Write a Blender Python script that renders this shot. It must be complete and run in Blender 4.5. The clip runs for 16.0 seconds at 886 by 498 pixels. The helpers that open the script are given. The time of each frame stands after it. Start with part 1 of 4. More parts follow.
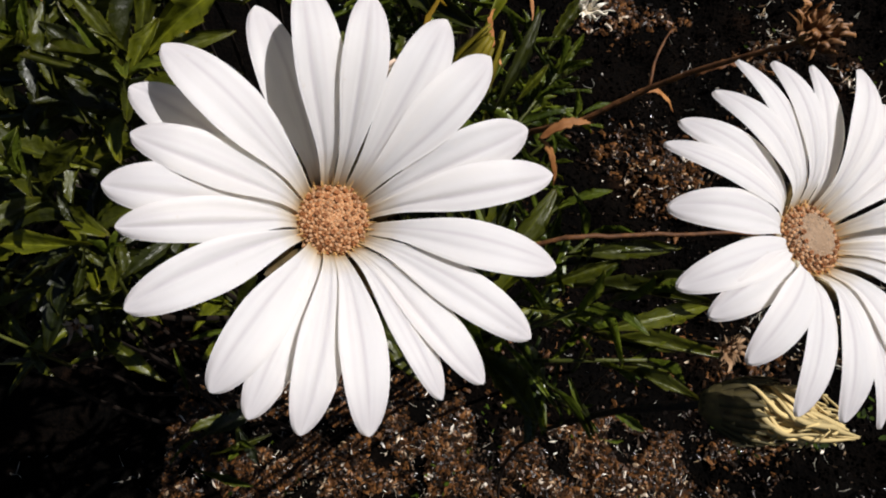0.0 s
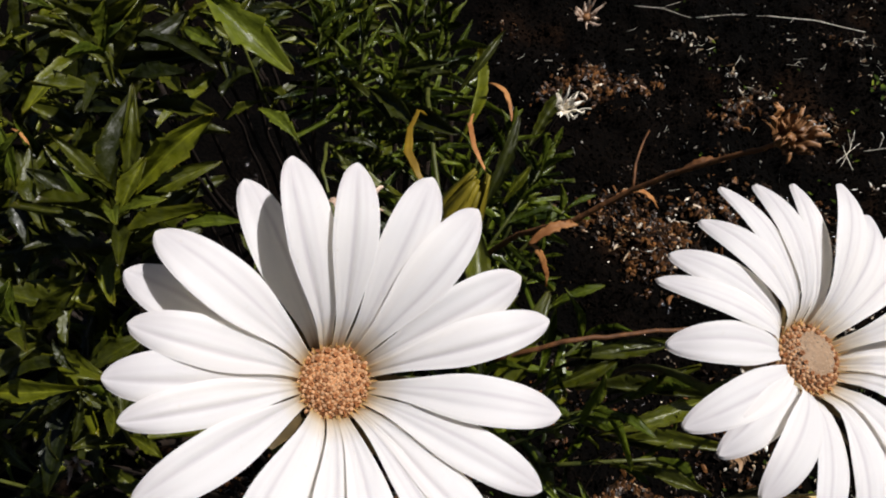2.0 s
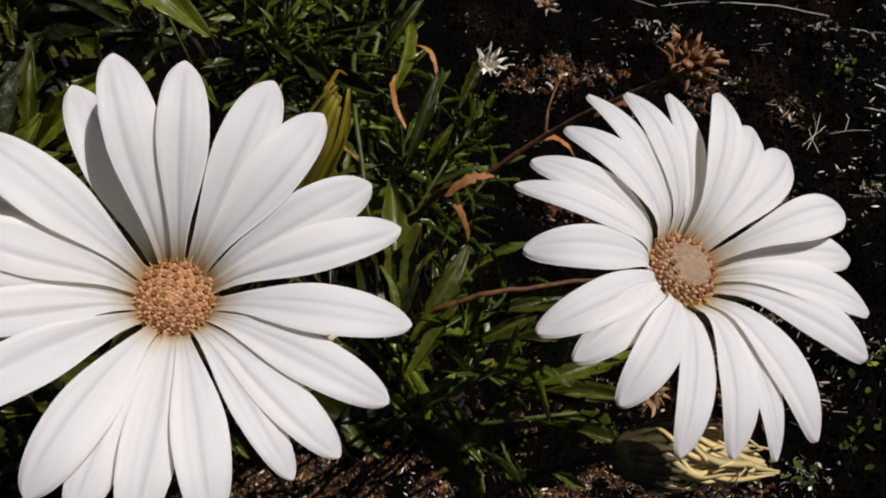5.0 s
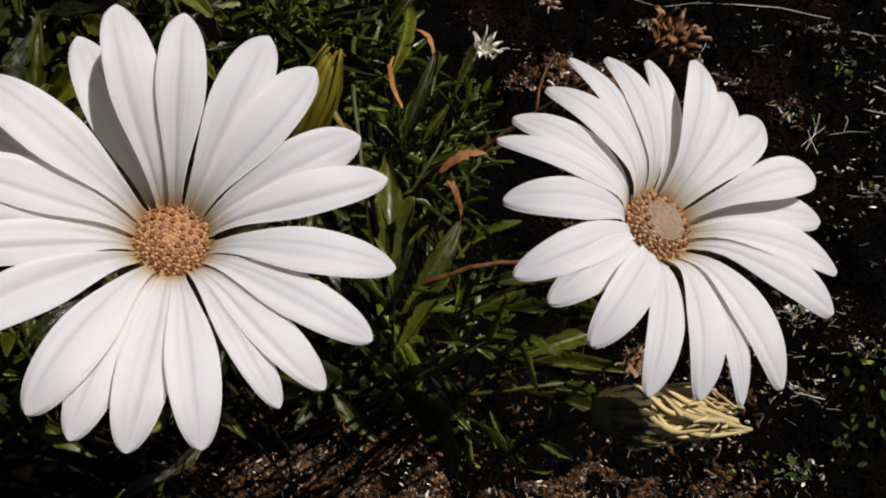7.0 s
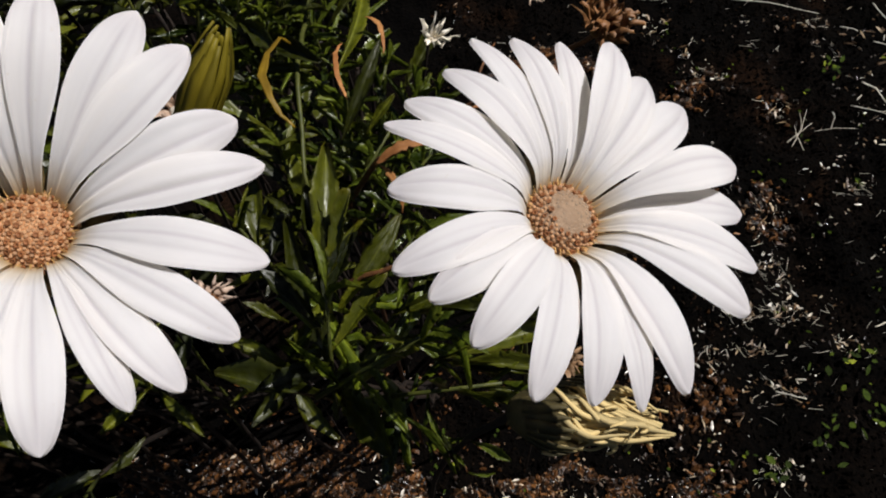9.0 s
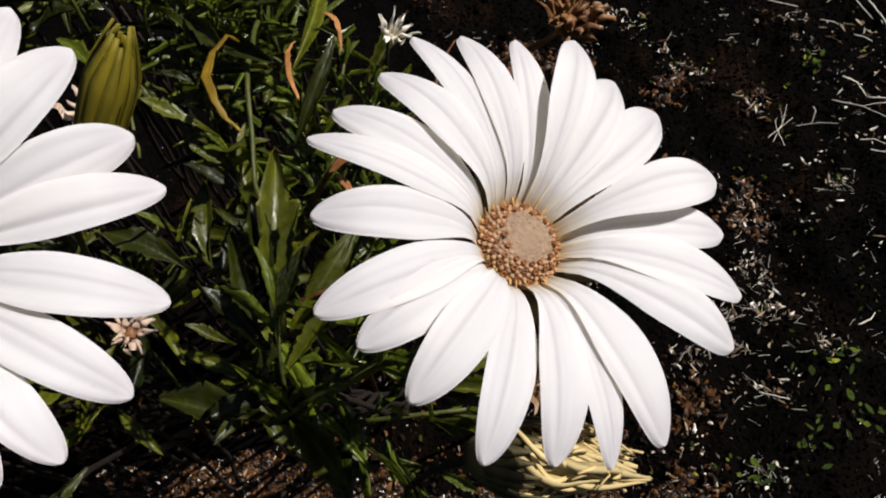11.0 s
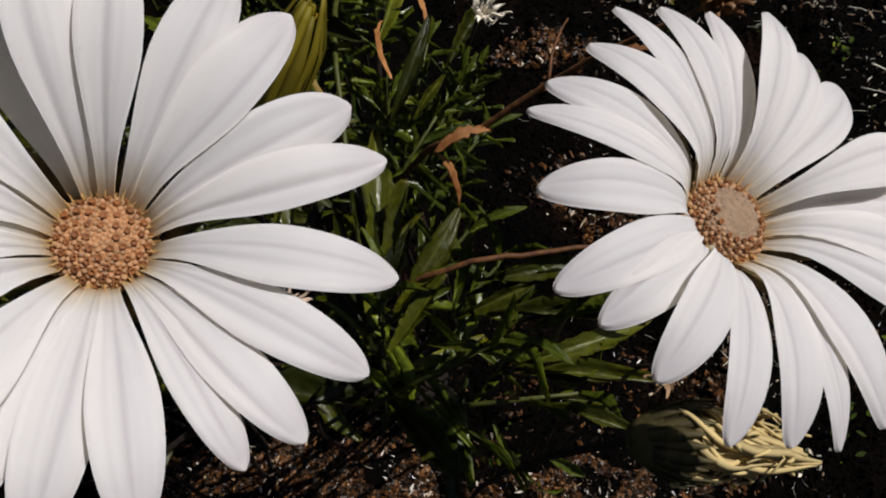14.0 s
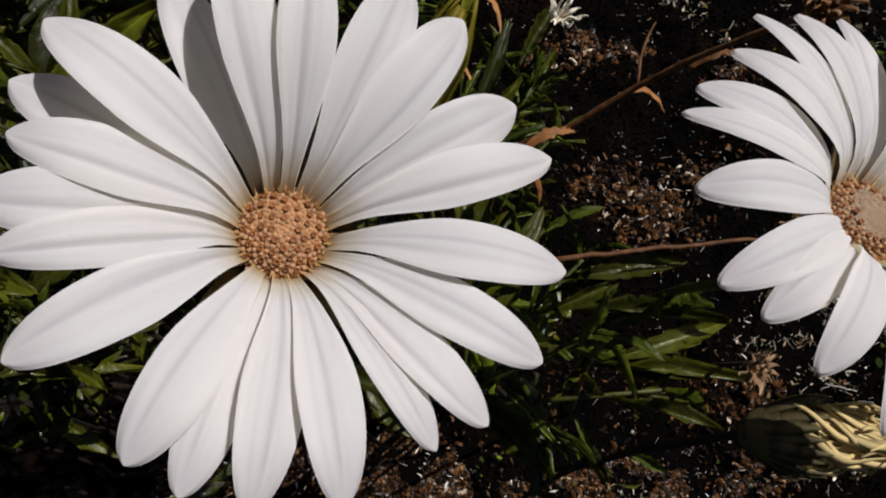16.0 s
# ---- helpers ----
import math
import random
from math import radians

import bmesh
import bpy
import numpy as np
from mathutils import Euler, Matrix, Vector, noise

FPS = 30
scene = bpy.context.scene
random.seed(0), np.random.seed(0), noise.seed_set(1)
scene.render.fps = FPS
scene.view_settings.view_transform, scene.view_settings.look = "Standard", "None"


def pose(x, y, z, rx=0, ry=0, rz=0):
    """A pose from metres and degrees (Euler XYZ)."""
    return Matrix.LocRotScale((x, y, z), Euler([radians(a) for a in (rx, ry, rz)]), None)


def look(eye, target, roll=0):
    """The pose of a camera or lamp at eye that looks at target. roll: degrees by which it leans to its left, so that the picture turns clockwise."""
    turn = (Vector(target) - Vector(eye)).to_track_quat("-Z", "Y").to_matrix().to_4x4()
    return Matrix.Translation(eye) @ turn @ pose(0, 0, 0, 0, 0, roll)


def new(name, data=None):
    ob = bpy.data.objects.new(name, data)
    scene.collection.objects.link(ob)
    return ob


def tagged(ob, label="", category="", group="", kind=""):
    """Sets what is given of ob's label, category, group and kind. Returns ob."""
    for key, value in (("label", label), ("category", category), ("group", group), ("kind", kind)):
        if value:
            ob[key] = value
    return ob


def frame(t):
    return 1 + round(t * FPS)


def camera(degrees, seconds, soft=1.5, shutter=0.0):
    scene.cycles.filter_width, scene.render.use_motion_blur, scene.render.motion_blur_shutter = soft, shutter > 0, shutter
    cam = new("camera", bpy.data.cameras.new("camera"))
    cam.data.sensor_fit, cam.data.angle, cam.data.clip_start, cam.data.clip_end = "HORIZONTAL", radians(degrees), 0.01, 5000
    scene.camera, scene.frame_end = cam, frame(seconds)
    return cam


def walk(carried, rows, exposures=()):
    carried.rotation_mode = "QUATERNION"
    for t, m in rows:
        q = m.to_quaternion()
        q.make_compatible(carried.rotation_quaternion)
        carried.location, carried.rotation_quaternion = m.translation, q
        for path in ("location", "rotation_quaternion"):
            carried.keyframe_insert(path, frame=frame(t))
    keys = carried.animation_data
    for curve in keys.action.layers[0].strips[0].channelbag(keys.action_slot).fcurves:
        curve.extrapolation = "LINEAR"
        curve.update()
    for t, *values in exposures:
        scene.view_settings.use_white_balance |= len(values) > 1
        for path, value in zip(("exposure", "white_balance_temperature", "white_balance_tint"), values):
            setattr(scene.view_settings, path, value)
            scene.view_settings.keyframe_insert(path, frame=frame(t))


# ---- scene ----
CM = 0.01  # all plans below are in centimetres


def metres(p):
    return tuple(v * CM for v in p)


# ---- camera and walk: seconds, eye, target, roll (centimetres, degrees) ----
cam = camera(56.92, 16.0, soft=2.0)
PATH = [
    (0.0, (0.562, -0.575, 71.615), (-3.46, 36.29, -21.26), -5.44),
    (0.5, (0.781, -0.318, 71.723), (-2.76, 37.14, -20.93), -4.86),
    (1.0, (0.888, -0.041, 71.828), (-2.6, 38.94, -20.19), -5.79),
    (1.5, (0.675, 0.281, 72.1), (-2.43, 41.87, -18.79), -6.03),
    (2.0, (0.513, 0.838, 72.302), (-2.21, 44.55, -17.6), -7.28),
    (2.5, (0.043, 1.061, 72.327), (-1.45, 44.48, -17.74), -7.26),
    (3.0, (-0.485, 0.389, 72.072), (-1.88, 43.47, -18.16), -7.1),
    (3.5, (0.209, -0.058, 71.533), (-1.75, 44.2, -18.12), -8.11),
    (4.0, (1.327, -0.251, 70.999), (-0.2, 44.38, -18.48), -7.68),
    (4.5, (2.194, -0.377, 70.814), (1.02, 44.41, -18.59), -7.23),
    (4.7, (2.514, -0.423, 70.816), (1.04, 44.24, -18.64), -7.46),
    (6.8, (3.057, -1.626, 71.048), (1.3, 43.47, -18.19), -6.75),
    (7.0, (2.977, -1.696, 71.009), (1.04, 43.43, -18.21), -6.84),
    (7.5, (3.07, -1.998, 71.071), (0.2, 43.22, -18.07), -7.33),
    (8.0, (3.551, -1.838, 71.089), (0.65, 43.64, -17.92), -7.46),
    (8.5, (4.288, -1.597, 70.629), (1.7, 43.25, -18.71), -7.43),
    (9.0, (4.856, -1.426, 70.042), (2.86, 43.23, -19.41), -6.56),
    (9.5, (5.43, -1.389, 69.286), (4.95, 42.96, -20.34), -5.08),
    (10.0, (5.482, -0.891, 68.702), (4.96, 43.44, -20.93), -5.41),
    (10.2, (5.563, -0.663, 68.726), (4.96, 43.68, -20.9), -5.58),
    (12.3, (5.073, 0.081, 68.123), (6.27, 42.95, -22.21), -3.55),
    (12.5, (4.795, 0.126, 68.096), (5.95, 42.87, -22.3), -3.69),
    (13.0, (4.13, 0.155, 68.19), (4.69, 42.69, -22.31), -4.06),
    (13.5, (3.266, 0.167, 68.278), (3.9, 42.64, -22.25), -3.99),
    (14.0, (2.46, 0.072, 68.291), (2.83, 42.78, -22.13), -4.25),
    (14.5, (1.745, 0.052, 68.347), (2.36, 42.76, -22.07), -3.88),
    (15.0, (1.218, 0.077, 68.521), (1.42, 42.8, -21.89), -4.09),
    (15.5, (0.756, -0.005, 68.633), (0.34, 42.69, -21.79), -4.67),
    (16.0, (0.407, -0.088, 68.8), (-0.66, 42.79, -21.53), -5.32),
]
EXPOSURES = [(0.0, 0.0), (1.5, 0.0), (2.5, 0.15), (3.5, 0.22), (4.0, 0.14), (4.5, -0.29), (7.5, -0.27), (9.0, -0.12), (10.0, 0.02), (12.5, 0.03), (13.0, -0.02), (13.5, -0.38), (16.0, -0.42)]
walk(cam, [(t, look(metres(eye), metres(target), roll)) for t, eye, target, roll in PATH], EXPOSURES)

# ---- world and sun ----
TO_SUN = Vector((0.505, 0.13, 0.85)).normalized()
elevation = math.asin(TO_SUN.z)
azimuth = math.atan2(TO_SUN.x, TO_SUN.y)
world = bpy.data.worlds.new("sky")
scene.world = world
world.use_nodes = True
sky = world.node_tree.nodes.new("ShaderNodeTexSky")
sky.sky_type, sky.sun_disc = "NISHITA", False
sky.sun_elevation, sky.sun_rotation = elevation, azimuth
world.node_tree.nodes["Background"].inputs["Strength"].default_value = 0.03
world.node_tree.links.new(sky.outputs[0], world.node_tree.nodes["Background"].inputs["Color"])
sun = new("sun", bpy.data.lights.new("sun", "SUN"))
sun.data.energy, sun.data.angle, sun.data.color = 5.8, radians(0.5), (1.0, 0.966, 0.966)
sun.matrix_world = look((3, 1.6, 6), (3 - TO_SUN.x, 1.6 - TO_SUN.y, 6 - TO_SUN.z))


# ---- materials ----
class Shader:
    """A small node-tree writer round one Principled shader."""

    def __init__(self, name, roughness, specular=0.5):
        self.material = bpy.data.materials.new(name)
        self.material.use_nodes = True
        self.tree = self.material.node_tree
        self.base = self.tree.nodes["Principled BSDF"]
        self.base.inputs["Roughness"].default_value = roughness
        self.base.inputs["Specular IOR Level"].default_value = specular
        self.object_info = self.node("ShaderNodeObjectInfo")
        self.coords = self.node("ShaderNodeTexCoord")

    def node(self, kind, **settings):
        made = self.tree.nodes.new(kind)
        for key, value in settings.items():
            made.inputs[key].default_value = value
        return made

    def link(self, a, b):
        self.tree.links.new(a, b)

    def noise(self, scale, detail=4.0, coords="Object", stretch=None, rough=0.5):
        made = self.node("ShaderNodeTexNoise", Scale=scale, Detail=detail, Roughness=rough)
        if stretch:
            mapping = self.node("ShaderNodeMapping", Scale=stretch)
            self.link(self.coords.outputs[coords], mapping.inputs["Vector"])
            self.link(mapping.outputs[0], made.inputs["Vector"])
        else:
            self.link(self.coords.outputs[coords], made.inputs["Vector"])
        return made.outputs["Fac"]

    def ramp(self, fac, *stops):
        made = self.node("ShaderNodeValToRGB")
        while len(made.color_ramp.elements) < len(stops):
            made.color_ramp.elements.new(0.5)
        for e, (at, colour) in zip(made.color_ramp.elements, stops):
            e.position, e.color = at, (*colour, 1)
        self.link(fac, made.inputs["Fac"])
        return made.outputs["Color"]

    def mix(self, fac, a, b, blend="MIX"):
        made = self.tree.nodes.new("ShaderNodeMix")
        made.data_type, made.blend_type = "RGBA", blend
        for socket, value in ((made.inputs[0], fac), (made.inputs[6], a), (made.inputs[7], b)):
            if isinstance(value, (int, float)):
                socket.default_value = value
            elif isinstance(value, tuple):
                socket.default_value = (*value, 1)
            else:
                self.link(value, socket)
        return made.outputs[2]

    def colour(self, socket):
        self.link(socket, self.base.inputs["Base Color"])
        self.last = socket

    def bump(self, height, strength, distance):
        made = self.node("ShaderNodeBump", Strength=strength, Distance=distance)
        self.link(height, made.inputs["Height"])
        self.link(made.outputs[0], self.base.inputs["Normal"])

    def thin(self, share, tint=None):
        """Lets a share of the light through, as a leaf or a petal does."""
        let = self.tree.nodes.new("ShaderNodeBsdfTranslucent")
        self.link(self.mix(1.0, self.last, tint, "MULTIPLY") if tint else self.last, let.inputs["Color"])
        both = self.node("ShaderNodeMixShader", Fac=share)
        self.link(self.base.outputs[0], both.inputs[1])
        self.link(let.outputs[0], both.inputs[2])
        self.link(both.outputs[0], self.tree.nodes["Material Output"].inputs["Surface"])


def petal_material():
    s = Shader("white_petal", 0.6, 0.25)
    streaks = s.noise(1.0, 2.0, "UV", (1.0, 6.0, 1.0))
    veins = s.ramp(streaks, (0.2, (0.86, 0.85, 0.872)), (0.5, (0.9, 0.892, 0.918)), (0.8, (0.91, 0.903, 0.928)))
    split = s.node("ShaderNodeSeparateXYZ")
    s.link(s.coords.outputs["UV"], split.inputs[0])
    foot = s.ramp(split.outputs[0], (0.0, (0.6, 0.38, 0.13)), (0.07, (0.74, 0.55, 0.27)), (0.125, (0.93, 0.88, 0.77)), (0.21, (1, 1, 1)))
    wander = s.tree.nodes.new("ShaderNodeMath")
    wander.operation = "MULTIPLY_ADD"
    s.link(s.noise(1.0, 1.0, "UV", (2.2, 0.5, 1.0)), wander.inputs[0])
    wander.inputs[1].default_value = 0.05
    s.link(split.outputs[1], wander.inputs[2])
    # grey petal lines; the darkest also paints shade into the crease
    crease_lines = s.ramp(wander.outputs[0], (0.22, (1, 1, 1)), (0.29, (0.95, 0.94, 0.945)), (0.36, (1, 1, 1)), (0.45, (1, 1, 1)), (0.525, (0.82, 0.795, 0.81)), (0.6, (1, 1, 1)))
    along = s.ramp(split.outputs[0], (0.1, (0.2, 0.2, 0.2)), (0.4, (0.85, 0.85, 0.85)), (0.82, (0.75, 0.75, 0.75)), (0.95, (0, 0, 0)))
    veins = s.mix(along, veins, s.mix(1.0, veins, crease_lines, "MULTIPLY"))
    ends = s.ramp(split.outputs[0], (0.74, (1, 1, 1)), (0.94, (0.88, 0.86, 0.87)), (1.0, (0.96, 0.94, 0.94)))
    veins = s.mix(0.7, veins, ends, "MULTIPLY")
    specks = s.ramp(s.noise(700, 3.0), (0.7, (1, 1, 1)), (0.82, (0.86, 0.8, 0.68)))
    s.colour(s.mix(0.5, s.mix(1.0, veins, foot, "MULTIPLY"), specks, "MULTIPLY"))
    s.bump(streaks, 0.12, 0.0003)
    s.thin(0.58, (1.0, 0.965, 0.84))
    return s.material


def leaf_material(name, dark, light, thin=0.25, rough=0.34, gloss=0.27):
    s = Shader(name, rough, gloss)
    mottled = s.noise(260, 5.0)
    tone = s.ramp(s.object_info.outputs["Random"], (0.0, dark), (0.7, tuple((a + b) / 2 for a, b in zip(dark, light))), (1.0, light))
    spots = s.ramp(mottled, (0.3, (0.62, 0.64, 0.6)), (0.7, (1.2, 1.15, 1.0)))
    split = s.node("ShaderNodeSeparateXYZ")
    s.link(s.coords.outputs["UV"], split.inputs[0])
    rib = s.ramp(split.outputs[1], (0.0, (1.35, 1.2, 1.2)), (0.07, (1, 1, 1)), (0.45, (0.9, 0.9, 0.9)), (0.5, (1.7, 1.65, 1.5)), (0.55, (0.9, 0.9, 0.9)), (0.93, (1, 1, 1)), (1.0, (1.35, 1.2, 1.2)))
    tips = s.ramp(split.outputs[0], (0.0, (1.25, 1.2, 0.9)), (0.3, (0.9, 0.92, 0.95)), (0.9, (1, 1, 1)), (1.0, (1.25, 1.05, 0.8)))
    s.colour(s.mix(1.0, s.mix(1.0, s.mix(1.0, tone, spots, "MULTIPLY"), rib, "MULTIPLY"), tips, "MULTIPLY"))
    s.link(s.ramp(s.noise(420, 3.0), (0.3, (rough - 0.18,) * 3), (0.75, (rough + 0.2,) * 3)), s.base.inputs["Roughness"])
    s.bump(s.noise(1.0, 3.0, "UV", (9.0, 5.0, 1.0)), 0.5, 0.0012)
    s.thin(thin, (1.5, 1.5, 0.5))
    return s.material


def plain_material(name, a, b, scale, rough=0.7, relief=0.5, distance=0.0006, thin=0.0, streaks=None):
    s = Shader(name, rough, 0.3)
    grain = s.noise(1.0, 5.0, "UV", streaks) if streaks else s.noise(scale, 6.0)
    varied = s.ramp(s.object_info.outputs["Random"], (0.0, (0.75, 0.75, 0.75)), (1.0, (1.2, 1.17, 1.1)))
    s.colour(s.mix(1.0, s.ramp(grain, (0.3, a), (0.7, b)), varied, "MULTIPLY"))
    s.bump(grain, relief, distance)
    if thin:
        s.thin(thin)
    return s.material


def soil_material():
    s = Shader("shade_darkened_soil", 0.95, 0.04)
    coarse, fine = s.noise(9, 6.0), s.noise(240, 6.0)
    # near-black tones: the shade on the soil is put into its colour
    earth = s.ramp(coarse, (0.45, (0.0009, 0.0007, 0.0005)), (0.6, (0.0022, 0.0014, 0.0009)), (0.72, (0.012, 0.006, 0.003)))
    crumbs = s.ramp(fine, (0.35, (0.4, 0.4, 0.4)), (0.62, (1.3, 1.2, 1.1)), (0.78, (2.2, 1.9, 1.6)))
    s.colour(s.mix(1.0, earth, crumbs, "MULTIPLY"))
    s.bump(fine, 1.0, 0.004)
    return s.material


def litter_material(name, gloss, *tones, rough=0.55):
    s = Shader(name, rough, gloss)
    island = s.tree.nodes.new("ShaderNodeNewGeometry").outputs["Random Per Island"]
    s.colour(s.mix(1.0, s.ramp(island, *tones), s.ramp(s.noise(500, 4.0), (0.3, (0.6, 0.6, 0.6)), (0.7, (1.2, 1.2, 1.2))), "MULTIPLY"))
    s.bump(s.noise(700, 4.0), 0.6, 0.0008)
    return s.material


PETAL = petal_material()
LEAF = leaf_material("glossy_green_leaf", (0.009, 0.0125, 0.0012), (0.112, 0.124, 0.007), 0.16, 0.42, 0.42)
LEAF_NARROW = leaf_material("narrow_green_leaf", (0.016, 0.028, 0.0022), (0.13, 0.17, 0.013), 0.2, 0.34, 0.6)
LEAF_YOUNG = leaf_material("young_green_leaf", (0.06, 0.085, 0.008), (0.12, 0.145, 0.014), 0.3, 0.4)
LEAF_WEED = litter_material("weed_leaf", 0.04, (0.0, (0.01, 0.017, 0.002)), (0.6, (0.03, 0.048, 0.004)), (0.9, (0.075, 0.1, 0.008)), (1.0, (0.2, 0.22, 0.02)), rough=0.6)
STEM = plain_material("green_stem", (0.03, 0.04, 0.008), (0.08, 0.085, 0.015), 300, 0.5)
WOODY = plain_material("woody_stem", (0.006, 0.004, 0.0025), (0.022, 0.012, 0.006), 420, 0.75, 0.8)
TWIG = plain_material("red_brown_twig", (0.06, 0.023, 0.008), (0.2, 0.082, 0.026), 380, 0.65, 0.7)
DRY_LEAF = plain_material("orange_dry_leaf", (0.2, 0.065, 0.015), (0.54, 0.26, 0.09), 110, 0.6, 0.6, thin=0.2)
YELLOW_LEAF = plain_material("yellowing_leaf", (0.12, 0.065, 0.005), (0.34, 0.22, 0.012), 70, 0.5, 0.6, thin=0.2)
STRAW = plain_material("straw_petal", (0.36, 0.24, 0.07), (0.88, 0.73, 0.38), 260, 0.7, 0.5, thin=0.2, streaks=(2, 7, 1))
BROWN_HEAD = plain_material("brown_dry_bract", (0.06, 0.025, 0.009), (0.27, 0.13, 0.05), 200, 0.5, 0.8)
PALE_DRY = plain_material("bleached_dry_petal", (0.42, 0.36, 0.28), (0.75, 0.7, 0.6), 300, 0.7, 0.6, thin=0.15)
TAN_DRY = plain_material("tan_dry_petal", (0.3, 0.19, 0.13), (0.66, 0.52, 0.42), 240, 0.7, 0.6, thin=0.15)
DRY_BROWN = plain_material("brown_dry_petal", (0.12, 0.055, 0.02), (0.5, 0.33, 0.19), 160, 0.6, 0.6, thin=0.15)
OLIVE = plain_material("olive_bud", (0.075, 0.066, 0.004), (0.23, 0.18, 0.008), 200, 0.6, 0.5, thin=0.15, streaks=(1.5, 6, 1))
SEPAL = plain_material("olive_brown_sepal", (0.045, 0.032, 0.01), (0.11, 0.075, 0.028), 260, 0.65, 0.6, thin=0.2)
BRACT = plain_material("olive_brown_bract", (0.035, 0.028, 0.009), (0.1, 0.08, 0.028), 260, 0.65, 0.6)
DISC = plain_material("rust_disc", (0.27, 0.12, 0.045), (0.4, 0.2, 0.09), 900, 0.7, 0.8)
DISC_GREY = plain_material("grey_tan_disc", (0.2, 0.13, 0.08), (0.28, 0.19, 0.12), 900, 0.7, 0.6)
FLORET = plain_material("tan_floret", (0.48, 0.265, 0.135), (0.62, 0.38, 0.21), 1500, 0.55, 0.6, thin=0.25)
FLORET_OPEN = plain_material("orange_floret", (0.27, 0.1, 0.036), (0.42, 0.185, 0.072), 1500, 0.55, 0.6, thin=0.25)
FLORET_GREY = plain_material("grey_floret", (0.25, 0.175, 0.115), (0.33, 0.24, 0.16), 1500, 0.6, 0.6)
POLLEN = plain_material("golden_anther", (0.42, 0.21, 0.06), (0.62, 0.38, 0.14), 1500, 0.6, 0.4, thin=0.15)
BLEACHED = plain_material("bleached_grass_stem", (0.6, 0.54, 0.42), (0.85, 0.8, 0.7), 260, 0.5, 0.3)
SOIL = soil_material()
WET_FLAKE = litter_material("wet_dark_flake", 0.8, (0.0, (0.012, 0.008, 0.005)), (0.7, (0.03, 0.017, 0.009)), (1.0, (0.12, 0.08, 0.05)), rough=0.22)
# one mulch in two tones: amber has sunlight in its colour, dim has not
SUNNY_AMBER_LITTER = litter_material("sunny_amber_brown_mulch", 0.3, (0.0, (0.004, 0.0025, 0.0012)), (0.45, (0.02, 0.009, 0.003)), (0.8, (0.09, 0.036, 0.01)), (0.97, (0.2, 0.085, 0.025)), (0.985, (0.5, 0.36, 0.22)), (1.0, (0.8, 0.72, 0.6)), rough=0.4)
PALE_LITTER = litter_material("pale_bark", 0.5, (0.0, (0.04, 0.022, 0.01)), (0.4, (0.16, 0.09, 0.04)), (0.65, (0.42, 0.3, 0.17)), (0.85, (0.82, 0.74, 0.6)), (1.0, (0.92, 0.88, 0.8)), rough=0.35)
LITTER_DIM = litter_material("dimmed_brown_mulch", 0.06, (0.0, (0.002, 0.0015, 0.001)), (0.45, (0.012, 0.006, 0.003)), (0.8, (0.05, 0.022, 0.008)), (0.96, (0.15, 0.07, 0.026)), (1.0, (0.5, 0.4, 0.3)))
# crumbs coloured near black to stand in for shade on the mulch
SHADE_LITTER = litter_material("shade_black_mulch", 0.01, (0.0, (0.0012, 0.001, 0.0008)), (0.85, (0.003, 0.0022, 0.0015)), (0.98, (0.006, 0.004, 0.0025)), (0.996, (0.06, 0.04, 0.025)), (1.0, (0.6, 0.54, 0.46)))


# ---- mesh helpers (bmesh in centimetres) ----
def mesh_of(name, bm, material, smooth=True):
    for v in bm.verts:
        v.co *= CM
    bmesh.ops.recalc_face_normals(bm, faces=bm.faces)
    me = bpy.data.meshes.new(name)
    bm.to_mesh(me)
    bm.free()
    me.materials.append(material)
    if smooth:
        me.shade_smooth()
    return me


def part(name, bm, material, parent, label=""):
    me = bm if isinstance(bm, bpy.types.Mesh) else mesh_of(name, bm, material)
    ob = new(name, me)
    ob.parent = parent
    return tagged(ob, label)


def thing(name, at, label, category, group=""):
    ob = new(name)
    ob.empty_display_size = 0.01
    ob.location = metres(at)
    return tagged(ob, label, category, group)


def aim(at, ahead, up, roll=0.0, size=1.0):
    """A matrix with x along ahead, z near up, at a place in centimetres."""
    x = Vector(ahead).normalized()
    y = Vector(up).cross(x)
    if y.length < 1e-4:
        y = Vector((0, 1, 0)).cross(x)
    y.normalize()
    turn = Matrix((x, y, x.cross(y))).transposed().to_4x4()
    return Matrix.Translation(metres(at)) @ turn @ Matrix.Rotation(radians(roll), 4, "X") @ Matrix.Scale(size, 4)


def tube(bm, points, radii, sides=7):
    """A tapered tube through points."""
    points = [Vector(p) for p in points]
    rings = []
    side = Vector((0.31, 0.87, 0.38))
    for i, p in enumerate(points):
        d = (points[min(i + 1, len(points) - 1)] - points[max(i - 1, 0)]).normalized()
        u = d.cross(side).normalized()
        v = d.cross(u)
        r = radii[i] if isinstance(radii, (list, tuple)) else radii
        rings.append([bm.verts.new(p + (u * math.cos(a) + v * math.sin(a)) * r) for a in (k * math.tau / sides for k in range(sides))])
    for a, b in zip(rings, rings[1:]):
        for k in range(sides):
            bm.faces.new((a[k], a[(k + 1) % sides], b[(k + 1) % sides], b[k]))
    bm.faces.new(rings[0][::-1])
    bm.faces.new(rings[-1])
    return bm


